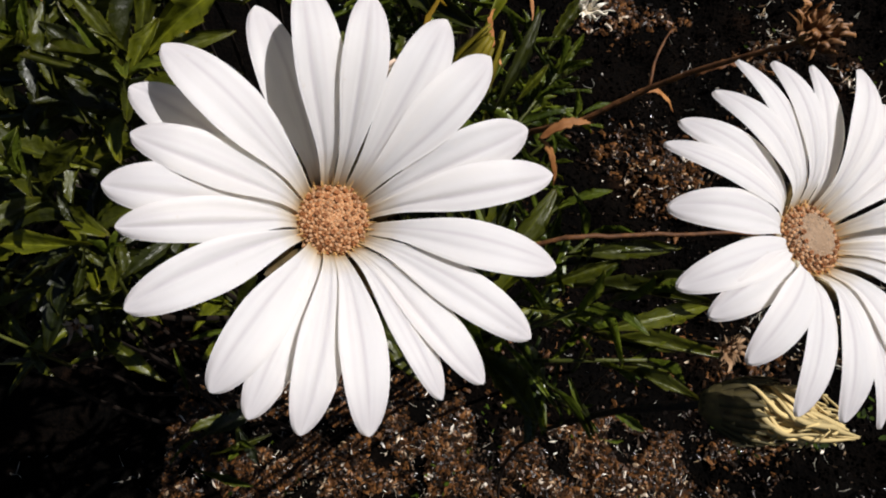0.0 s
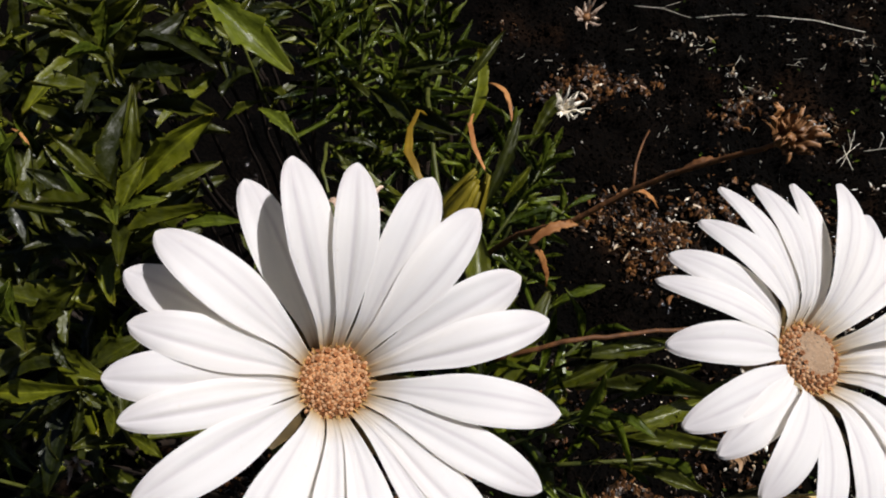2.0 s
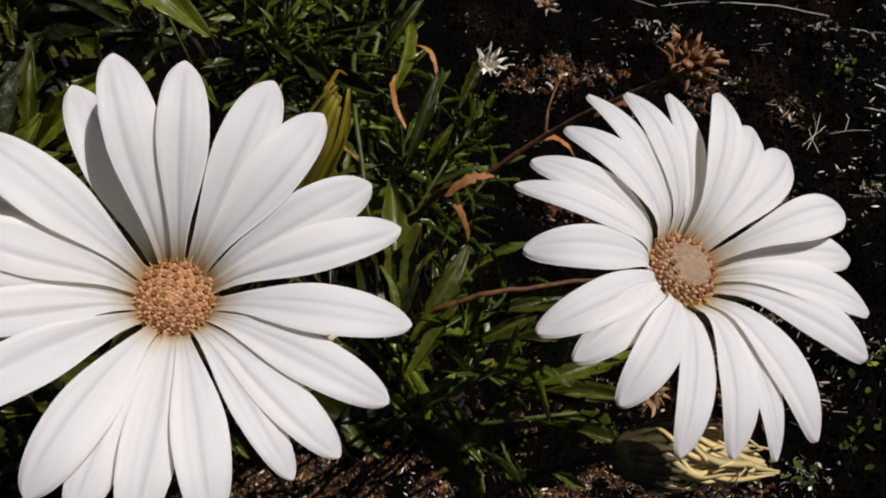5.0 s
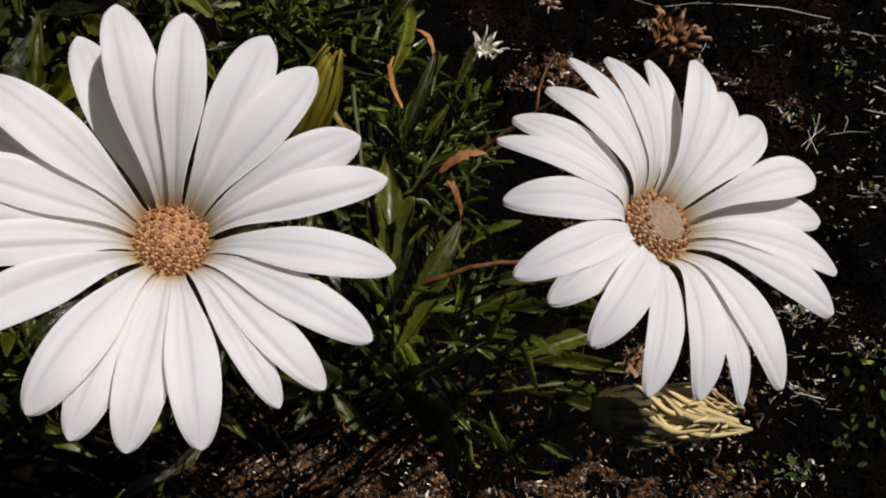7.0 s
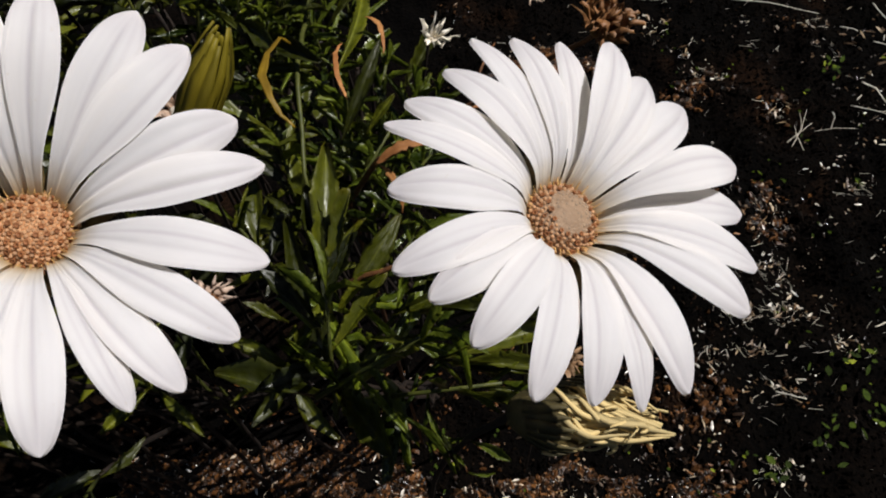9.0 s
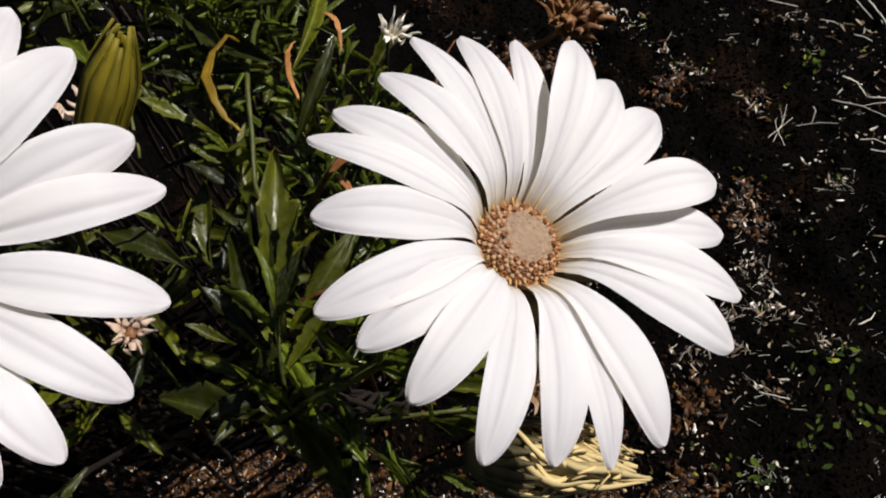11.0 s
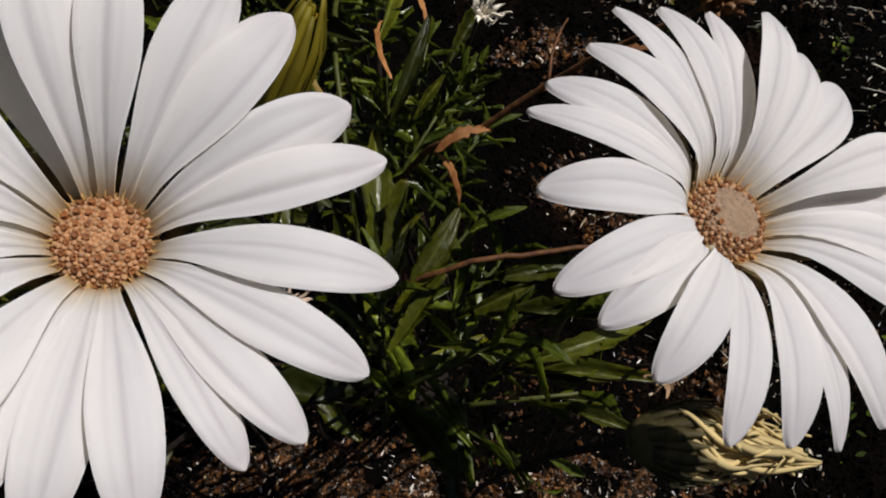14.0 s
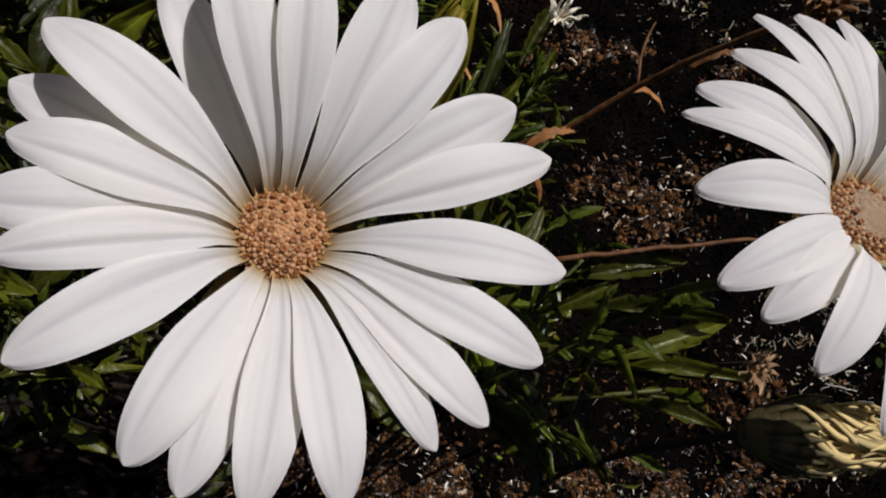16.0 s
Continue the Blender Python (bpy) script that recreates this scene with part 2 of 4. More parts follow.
def curve_points(a, b, sag, n=9, wobble=0.0, rnd=None):
    """Points of a bowed line from a to b; sag is the offset at its middle."""
    a, b, sag = Vector(a), Vector(b), Vector(sag)
    out = []
    for i in range(n):
        s = i / (n - 1)
        p = a.lerp(b, s) + sag * (4 * s * (1 - s))
        if rnd and 0 < i < n - 1:
            p += Vector((rnd.uniform(-1, 1), rnd.uniform(-1, 1), rnd.uniform(-1, 1))) * wobble
        out.append(p)
    return out


def blade(length, half_width, height, thick, rows=14, cols=6, bend=0.0, smooth_twist=0.0, stations=None):
    """A thin shell of two skins along x: half_width(s), height(s, q) with s along it and q from -1 to 1 across."""
    bm = bmesh.new()
    uv = bm.loops.layers.uv.new("uv")
    coords = {}
    grid = [[], []]
    stations = stations or [i / rows for i in range(rows + 1)]
    rows = len(stations) - 1
    for s in stations:
        w = half_width(s)
        for skin in (0, 1):
            line = []
            for j in range(cols + 1):
                q = 2 * j / cols - 1
                z = height(s, q)
                turn = smooth_twist * s
                y = w * q
                v = bm.verts.new((length * s, y * math.cos(turn) + bend * s * s, z + y * math.sin(turn) + (thick * (1 - q ** 4) * 0.5 * (1 if skin == 0 else -1))))
                coords[v] = (s, j / cols)
                line.append(v)
            grid[skin].append(line)
    for skin in (0, 1):
        g = grid[skin]
        for i in range(rows):
            for j in range(cols):
                q = (g[i][j], g[i + 1][j], g[i + 1][j + 1], g[i][j + 1])
                bm.faces.new(q if skin == 0 else q[::-1])
    top, low = grid
    for i in range(rows):
        for j in (0, cols):
            q = (top[i][j], top[i + 1][j], low[i + 1][j], low[i][j])
            bm.faces.new(q if j == cols else q[::-1])
    for i in (0, rows):
        for j in range(cols):
            bm.faces.new((top[i][j], top[i][j + 1], low[i][j + 1], low[i][j]))
    for f in bm.faces:
        for loop in f.loops:
            loop[uv].uv = coords[loop.vert]
    return bm


# ---- ground: one sheet of dark soil, with shade put into its colour ----
def ground_height(x, y):
    p = Vector((x, y, 0))
    h = noise.noise(p / 14) * 1.6 + noise.noise(p / 4.2 + Vector((7, 3, 1))) * 1.3 + noise.noise(p / 1.5 + Vector((1, 9, 4))) * 0.8
    fade = max(0.0, min(1.0, (98 - max(abs(x - 10), abs(y - 30))) / 20))
    return h * fade


def build_ground():
    def axis(mid):
        near = [mid + (i - 130) * 0.62 for i in range(261)]
        far = [100, 125, 160, 220, 400, 900, 3000, 12000, 60000]
        return [mid - f for f in reversed(far)] + near + [mid + f for f in far]
    xs, ys = axis(10), axis(30)
    verts = [(x * CM, y * CM, ground_height(x, y) * CM) for y in ys for x in xs]
    n = len(xs)
    faces = [(j * n + i, j * n + i + 1, (j + 1) * n + i + 1, (j + 1) * n + i) for j in range(len(ys) - 1) for i in range(n - 1)]
    me = bpy.data.meshes.new("ground")
    me.from_pydata(verts, [], faces)
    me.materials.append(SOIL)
    me.shade_smooth()
    tagged(new("ground", me), "dark brown crumbly garden soil with mulch, coloured near black for shade", "soil", kind="structure")


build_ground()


# ---- daisies ----
def petal_mesh(length, width, rise, lift, bend, roll, hump, seed):
    r = random.Random(seed)
    a, b, c, d = r.uniform(-0.05, 0.05), r.uniform(0.7, 1.3), r.uniform(-0.14, 0.14), r.uniform(-0.9, 0.9)

    top, crease, deep, side = r.uniform(0.54, 0.62), r.uniform(-0.38, 0.38), r.uniform(0.15, 1.35), r.uniform(-0.1, 0.5)

    def half_width(s):
        if s < top:
            k = s / top
            k = k * k * (3 - 2 * k)
            return width / 2 * (0.225 + 0.775 * k ** 1.1)
        return width / 2 * max(0.0004, 1 - ((s - top) / (1 - top)) ** 2.25) ** 0.53

    def height(s, q):
        arch = rise * (1.45 * s - 0.45 * s * s) + hump * 4 * s * (1 - s) + lift * math.sin(math.pi * min(1.0, s * 0.8 + 0.1)) + a * s * (1 - s)
        line = math.exp(-((q - crease) / 0.15) ** 2) * deep + side * math.exp(-((q - crease - 0.6) / 0.2) ** 2) + (0.4 - side) * math.exp(-((q - crease + 0.6) / 0.2) ** 2)
        groove = (0.012 * b * math.cos(q * 1.9 * math.pi + d) - 0.05 * line) * min(1, s * 4) * (1 - s ** 5) - 0.44 * math.exp(-(s / 0.13) ** 2)
        cup = 0.09 * b * q * q * (0.25 + 0.75 * (1 - s)) - 0.075 * abs(q) ** 5 * min(1, s * 2) - 0.06 * s ** 8
        return arch + groove + cup + q * half_width(s) * (roll + c * 0.6 * s)
    n = 22
    stations = [math.sin(math.pi / 2 * i / n) ** 1.15 for i in range(n + 1)]
    bm = blade(length, half_width, height, 0.035, 0, 20, bend, c, stations)
    uv = bm.loops.layers.uv.active
    # shifts the painted dark line into the crease
    for f in bm.faces:
        for loop in f.loops:
            loop[uv].uv.y -= crease / 2
    return bm


def floret_mesh(kind, material):
    """A tiny floret: a rounded bud, or an open tube with five pointed lobes round a sunken throat."""
    bm = bmesh.new()
    if kind == "bud":
        profile = ((0.024, 0.0), (0.036, 0.05), (0.036, 0.08), (0.022, 0.1), (0.0, 0.106))
    else:
        profile = ((0.018, 0.0), (0.026, 0.07), (0.044, 0.112), (0.02, 0.1), (0.0, 0.05))
    n = 6 if kind == "bud" else 10
    lobe = 0.12 if kind == "bud" else 0.32
    rings = [[bm.verts.new((rad * (1 + lobe * (k % 2)) * math.cos(k * math.tau / n), rad * (1 + lobe * (k % 2)) * math.sin(k * math.tau / n), h)) for k in range(n)] if rad else bm.verts.new((0, 0, h)) for rad, h in profile]
    for lo, hi in zip(rings, rings[1:]):
        for k in range(n):
            bm.faces.new((lo[k], lo[(k + 1) % n], hi[(k + 1) % n], hi[k]) if isinstance(hi, list) else (lo[k], lo[(k + 1) % n], hi))
    return mesh_of("floret", bm, material)


def daisy(centre, normal, petals, lifts, bends, disc_radius, foot, label, grey_share, seed, tall, hump, bow):
    """An open daisy: petals are rows of angle, length, width and rise."""
    flower = thing("daisy", foot, label, "flower", "white daisies")
    n = Vector(normal).normalized()
    ex = Vector((0, 1, 0)).cross(n).normalized()
    ey = n.cross(ex)
    base = Vector(centre) - Vector(foot)
    frame_of = Matrix.Translation(base * CM) @ Matrix((ex, ey, n)).transposed().to_4x4()
    r = random.Random(seed)
    for k, (angle, length, width, rise) in enumerate(petals):
        inner = disc_radius * 0.62
        p = part("petal", petal_mesh(length - inner, width, rise, lifts.get(k, 0.0), bends.get(k, 0.0), (0.12 if grey_share else 0.27) * math.sin(radians(angle)) - (0.05 if grey_share else 0.09) * max(0.0, math.cos(radians(angle))) + r.uniform(-0.05, 0.05), hump, seed * 50 + k), PETAL, flower)
        p.matrix_local = frame_of @ Matrix.Rotation(radians(angle - math.degrees(math.atan2(bends.get(k, 0.0), length))), 4, "Z") @ Matrix.Translation((inner * CM, 0, (-0.03 - 0.075 * (k % 2) + r.uniform(-0.015, 0.015)) * CM))
    bm = bmesh.new()
    bmesh.ops.create_uvsphere(bm, u_segments=32, v_segments=18, radius=disc_radius)
    for v in bm.verts:
        v.co.z *= tall if v.co.z > 0 else 0.7
    dome = part("disc", bm, DISC_GREY if grey_share else DISC, flower, "greyish-tan domed disc with an orange rim" if grey_share else "rust-brown domed disc")
    dome.matrix_local = frame_of @ Matrix.Translation((0, 0, -0.3 * CM))
    bud, grey, opened = floret_mesh("bud", FLORET), floret_mesh("bud", FLORET_GREY), floret_mesh("open", FLORET_OPEN)
    total, spots = 280, []
    for k in range(total):
        q = (k + 0.5) / total
        rad = disc_radius * 1.0 * math.sqrt(q)
        a = k * 2.39996
        h = disc_radius * tall * math.sqrt(max(0.0, 1 - (rad / disc_radius) ** 2))
        tilt = Vector((math.cos(a), math.sin(a), 0)) * (rad / disc_radius) ** 2 * 1.8 + Vector((0, 0, 1))
        spot = Vector((rad * math.cos(a), rad * math.sin(a)))
        worn = grey_share and (spot - Vector((0.09, 0.06))).length < disc_radius * grey_share
        dark = 0.06 < q < 0.88 and not worn and all((spot - p).length > 0.105 for p in spots)
        if dark:
            spots.append(spot)
        kind = opened if dark else (grey if worn else bud)
        f = part("floret", kind, None, dome)
        f.matrix_local = aim((rad * math.cos(a), rad * math.sin(a), h - (0.1 if worn else 0.075) + 0.022 * q + (0.012 if kind is opened else 0)), tilt, (math.cos(a + 1.6), math.sin(a + 1.6), 0.01), 0, (0.95 if q < 0.22 or worn else 0.82 + 0.25 * q) * r.uniform(0.88, 1.12)) @ Matrix.Rotation(radians(90), 4, "Y")
    spike = mesh_of("anther", blade(0.3, lambda s: 0.018 * (1 - s) + 0.006, lambda s, q: 0.09 * s, 0.02, 4, 2), POLLEN)
    for k in range(58):
        a = k * math.tau / 58 + r.uniform(-0.08, 0.08)
        f = part("anther", spike, None, dome)
        f.matrix_local = aim((disc_radius * 0.9 * math.cos(a), disc_radius * 0.9 * math.sin(a), r.uniform(0.18, 0.26)), (math.cos(a), math.sin(a), r.uniform(-0.1, 0.8)), (0, 0, 1), 0, r.uniform(0.25, 0.72))
    bm = bmesh.new()
    bmesh.ops.create_cone(bm, cap_ends=True, segments=16, radius1=0.18, radius2=disc_radius * 0.98, depth=0.7, matrix=Matrix.Translation((0, 0, -0.95)))
    part("calyx", bm, STEM, flower).matrix_local = frame_of
    sepal = mesh_of("sepal", blade(1.35, lambda s: 0.15 * math.sin(math.pi * (0.25 + 0.7 * s)) + 0.01, lambda s, q: 0.12 * s * (1 - s), 0.03, 7, 2), SEPAL)
    for k in range(19):
        a = k * math.tau / 19
        f = part("sepal", sepal, None, flower)
        f.matrix_local = frame_of @ aim((disc_radius * 0.72 * math.cos(a), disc_radius * 0.72 * math.sin(a), -0.66), (math.cos(a), math.sin(a), 0.62 if grey_share else 0.78), (0, 0, 1))
    top = base - n * 0.7
    pts = [Vector((0, 0, 0))] + curve_points((0.3, 0.2, 3), top - n * 2.5, bow, 12) + [top]
    bm = tube(bmesh.new(), pts, [0.17 - 0.004 * i for i in range(len(pts))])
    part("stem", bm, STEM, flower)
    return flower


# angle, length, width and rise of the tip of each petal
PETALS_A = [
    (118, 3.67, 0.86, 0.69), (107, 3.54, 0.85, 1.60), (90, 3.36, 0.77, 1.62), (68, 3.63, 0.88, 1.30), (53, 3.59, 0.86, 1.24),
    (31, 3.51, 0.85, 1.09), (17, 3.64, 0.77, 1.09), (352, 3.68, 0.83, 1.18), (332, 3.70, 0.78, 1.14), (315, 3.58, 0.70, 1.17),
    (303, 3.38, 0.58, 1.21), (282, 3.54, 0.80, 1.29), (265, 3.52, 0.79, 1.29), (252, 3.51, 0.70, 1.30), (241, 3.42, 0.81, 1.30),
    (213, 3.55, 0.81, 1.27), (193, 3.36, 0.70, 1.16), (182, 3.57, 0.87, 1.05), (168, 3.35, 0.80, 0.98), (155, 3.83, 0.94, 0.45),
    (145, 3.66, 0.91, 1.10)]
PETALS_B = [
    (119, 3.50, 0.61, 0.50), (106, 3.32, 0.63, 0.58), (89, 3.36, 0.61, 0.46), (73, 3.56, 0.80, 0.64), (58, 3.40, 0.87, 0.40),
    (43, 3.80, 0.88, 0.14), (19, 3.52, 0.84, 0.54), (6, 3.62, 0.80, 0.28), (350, 3.82, 0.86, 0.14), (334, 3.66, 0.83, 0.42),
    (302, 3.58, 0.88, 0.22), (287, 3.50, 0.70, 0.24), (271, 3.32, 0.77, 0.40), (253, 3.47, 0.78, 0.61), (232, 3.24, 0.80, 0.64),
    (215, 3.22, 0.75, 0.66), (204, 3.49, 0.74, 0.50), (180, 3.23, 0.77, 0.47), (161, 3.49, 0.61, 0.44), (150, 3.36, 0.73, 0.43),
    (133, 3.24, 0.72, 0.40)]
# how far petals lie over (+) or under (-) their neighbours
LIFT_A = {0: -0.4, 1: 0.05, 3: -0.06, 5: -0.04, 7: 0.06, 8: -0.06, 10: -0.05, 11: 0.05, 13: -0.08, 14: 0.05, 16: -0.06, 18: 0.06, 19: -0.2, 20: 0.08}
LIFT_B = {0: -0.10, 1: -0.02, 2: -0.22, 3: 0.05, 4: -0.05, 6: 0.12, 7: -0.12, 9: -0.05, 10: 0.0, 11: 0.03, 12: 0.02, 13: -0.03, 15: -0.05, 19: -0.05, 20: 0.05}
A_CENTRE, A_NORMAL = (-1.83, 4.95, 59.07), (0.313, -0.225, 0.923)
B_CENTRE, B_NORMAL = (6.72, 5.26, 57.56), (0.347, -0.093, 0.933)
daisy(A_CENTRE, A_NORMAL, PETALS_A, LIFT_A, {11: -0.15, 12: -0.2, 10: -0.1, 2: 0.1, 3: 0.12, 4: 0.08}, 0.625, (-15, 17, 0), "open white daisy with a rust-brown centre on a green stem", 0.0, 3, 0.62, 0.4, (-4.5, 5, 0))
daisy(B_CENTRE, B_NORMAL, PETALS_B, LIFT_B, {0: 0.4, 1: 0.42, 2: 0.45, 3: 0.1, 20: 0.2, 19: 0.15, 6: -0.12, 7: -0.15, 8: -0.15, 9: -0.1, 12: -0.3, 11: -0.25, 10: -0.2}, 0.67, (9, 16, 0), "smaller open white daisy with a greyish-brown centre", 0.56, 4, 0.66, 0.48, (0.5, 2.5, 0))


# ---- leafy shoots of the daisy bush ----
def leaf_meshes(name, material, count, slim=1.0):
    """Leaves with a narrow foot, broadest past the middle, with coarse pointed teeth, a keeled rib and wavy margins."""
    out = []
    for k in range(count):
        r = random.Random(100 + k)
        teeth = r.choice((1, 2, 3, 3)) if slim > 0.7 else r.choice((0, 1, 1, 2))
        width, depth, arch, fold = slim * r.uniform(0.34, 0.47), r.uniform(0.14, 0.34), r.uniform(-1.5, 0.5), r.uniform(0.7, 2.0)
        twist, wide_at = r.uniform(-0.7, 0.7), r.uniform(0.6, 0.72)
        tips = [0.44 + 0.46 * t / teeth + r.uniform(-0.03, 0.03) for t in range(teeth)]

        def half_width(s, width=width, depth=depth, tips=tips, wide_at=wide_at):
            k = s / wide_at
            body = 0.1 + 0.9 * (k * k * (3 - 2 * k)) ** 1.1 if s < wide_at else max(0.012, 1 - ((s - wide_at) / (1 - wide_at)) ** 2.3) ** 0.85
            cut = 0.0
            for t, u in zip(tips, tips[1:] + [0.99]):
                if t < s < u:
                    cut = depth * (1 - (s - t) / (u - t)) * min(1.0, (s - t) / 0.03)
            return width * body * (1 - cut)

        def height(s, q, arch=arch, fold=fold, p=r.uniform(0, 6), tip=r.uniform(-0.5, 0.2)):
            keel = fold * abs(q) ** 1.3 * 0.3 * math.sin(math.pi * (0.15 + 0.7 * s))
            return arch * s * s + tip * s ** 5 + keel + 0.17 * abs(q) ** 1.5 * math.sin(s * 10 + q * 2.2 + p) * s
        stations = sorted([0, 0.07, 0.15, 0.24, 0.33, 0.4, 0.97, 1.0] + [t for t in tips] + [t + 0.03 for t in tips] + [t + 0.075 for t in tips])
        bm = blade(3.0, half_width, height, 0.03, 0, 6, r.uniform(-0.45, 0.45), twist, stations)
        out.append(mesh_of(name, bm, material))
    return out


LEAVES = leaf_meshes("leaf", LEAF, 12)
SLIM_LEAVES = leaf_meshes("leaf", LEAF_NARROW, 10, 0.62)
YOUNG_LEAVES = leaf_meshes("leaf", LEAF_YOUNG, 4, 0.75)


def shoot(crown, lean, count, size, reach, foot, label, slim=False, seed=0, young=3, spread=80):
    """A leafy shoot: a stem from the soil, leaves in a spiral round its top. lean is the way its top points."""
    r = random.Random(seed)
    plant = thing("leafy_shoot", foot, label, "plant", "shoots of the daisy bush")
    crown, foot, axis = Vector(crown), Vector(foot), Vector(lean).normalized()
    top = crown - foot
    low = top - axis * reach
    pts = curve_points((0, 0, 0), low, (r.uniform(-2, 2), r.uniform(-2, 2), 0), 9, 0.25, r)
    part("stem", tube(bmesh.new(), pts, [0.18 - 0.008 * i for i in range(len(pts))]), WOODY, plant, "brown woody stem")
    part("tip", tube(bmesh.new(), [low - (top - low) * 0.05, top - axis * reach * 0.5, top], [0.09, 0.07, 0.05]), STEM, plant)
    for k in range(count):
        s = k / max(1, count - 1)
        at = top - axis * reach * (1 - s) ** 1.2
        a = k * 2.39996 + r.uniform(-0.4, 0.4)
        u = axis.orthogonal().normalized()
        out = u * math.cos(a) + axis.cross(u) * math.sin(a)
        open_ = radians(spread * (1 - 0.75 * s) + r.uniform(-12, 12))
        way = axis * math.cos(open_) + out * math.sin(open_)
        if k >= count - young:
            me, big = r.choice(YOUNG_LEAVES), size * 0.55
        else:
            me, big = r.choice(SLIM_LEAVES if slim else LEAVES), size * (1.0 - 0.35 * s)
        f = part("leaf", me, None, plant)
        f.matrix_local = aim(at, way, axis + way * -0.2 + out * -0.2, r.uniform(-40, 40), big / 3.0 * r.uniform(0.8, 1.15))
    return plant


def extra_leaf(plant_foot, plant, base, tip, roll=0.0, mesh=None, wide=1.0):
    """One more leaf of a shoot, laid from base to tip."""
    base, tip = Vector(base), Vector(tip)
    f = part("leaf", mesh or LEAVES[0], None, plant)
    f.matrix_local = aim(base - Vector(plant_foot), tip - base, (0, -0.1, 1), roll, (tip - base).length / 3.0) @ Matrix.Diagonal((1, wide, 1, 1))


BIG, SMALL, LOW = "dark green daisy shoot with glossy toothed leaves", "shoot with narrow dark green leaves", "shaded low shoot with sparse green leaves"
PLANTS = []


def plant_shoots(rows):
    """Rows of crown, lean, leaves, leaf size, reach, foot, label and whether the leaves are narrow."""
    for crown, lean, count, size, reach, foot, label, slim in rows:
        under = (crown[0] * 0.6 + foot[0] * 0.4 - 2, max(crown[1] + 7, 20), 0)
        PLANTS.append(shoot(crown, lean, count + 3, size * 1.1, reach + 2.0, under, label, slim, 40 + len(PLANTS)))


# front of the bush, broad leaves
plant_shoots((
    ((-10.6, 18.6, 52), (0.1, -0.1, 1), 16, 3.3, 3.5, (-13, 22, 0), BIG, False),
    ((-9.6, 12.6, 52), (0.25, 0.1, 1), 18, 3.4, 3.5, (-12, 17, 0), BIG, False),
    ((-13.2, 14.2, 51.5), (0.0, 0, 1), 16, 3.3, 3.5, (-17, 17, 0), BIG, False),
    ((-12.2, 9.6, 51.5), (-0.1, 0.1, 1), 16, 3.2, 3.5, (-15, 13, 0), BIG, False),
    ((-9.8, 7.6, 50.5), (0.2, 0.1, 1), 8, 1.9, 2.4, (-13, 10, 0), BIG, False),
    ((-15.6, 6.6, 46), (-0.1, 0, 1), 3, 1.6, 3.0, (-18, 9, 0), BIG, False),
    ((-15.5, 18.5, 46), (-0.1, 0, 1), 15, 3.2, 3.0, (-19, 21, 0), BIG, False),))
# behind them
plant_shoots((
    ((-8.4, 24.6, 47), (-0.1, 0.3, 1), 9, 2.3, 3.2, (-10, 27, 0), BIG, False),
    ((-12.5, 24.5, 49), (0, 0.1, 1), 15, 3.2, 3.2, (-15, 28, 0), BIG, False),
    ((-6.9, 14.6, 46), (0.3, 0.1, 1), 4, 1.7, 3.0, (-9, 19, 0), BIG, False),
    ((-4.3, 24.4, 46), (0.1, 0.2, 1), 18, 2.6, 3.5, (-5, 28, 0), SMALL, True),
    ((-1.3, 22.6, 46), (0.2, 0.1, 1), 12, 2.6, 3.5, (-2, 27, 0), SMALL, True),
    ((-3.2, 20.0, 43), (0.1, 0, 1), 8, 2.6, 3.0, (-4, 24, 0), SMALL, True),
    ((-0.2, 26.5, 44), (0.1, 0, 1), 16, 2.6, 3.0, (0, 30, 0), SMALL, True),))
# narrow-leaved shoots at the edge of the soil
plant_shoots((
    ((3.4, 17.2, 45), (0.35, 0.35, 1), 11, 2.3, 3.5, (1, 20, 0), SMALL, True),
    ((4.4, 19.0, 43), (0.5, 0.3, 1), 15, 2.2, 3.0, (2, 23, 0), SMALL, True),
    ((3.4, 14.2, 43.5), (0.4, 0.1, 1), 9, 2.2, 3.0, (1, 18, 0), SMALL, True),
    ((1.2, 17.3, 46), (0.1, 0.3, 1), 10, 2.8, 3.5, (-1, 21, 0), BIG, True),
    ((-1.2, 15.0, 46), (0, 0.2, 1), 10, 2.8, 3.2, (-3, 19, 0), BIG, False),
    ((-2.8, 12.4, 45.5), (-0.2, 0.1, 1), 4, 2.9, 3.0, (-5, 16, 0), BIG, False),))
# under the two flowers
plant_shoots((
    ((0.8, 8.4, 48), (0.1, 0.5, 1), 9, 3.5, 3.2, (-1, 12, 0), BIG, False),
    ((3.9, 6.8, 48.5), (0.8, 0.1, 0.8), 5, 2.8, 3.4, (1, 11, 0), BIG, True),
    ((4.2, 9.6, 47), (0.7, 0.4, 0.8), 5, 2.8, 3.2, (1, 13, 0), BIG, True),
    ((5.4, 7.4, 47.8), (1, 0.1, 0.6), 7, 3.0, 3.2, (2, 11, 0), BIG, True),
    ((5.8, 5.6, 47.0), (1, -0.1, 0.5), 4, 2.8, 3.2, (2, 10, 0), BIG, True),
    ((3.4, 11.4, 45.5), (0.6, 0.3, 0.8), 8, 2.8, 3.2, (1, 15, 0), BIG, True),))
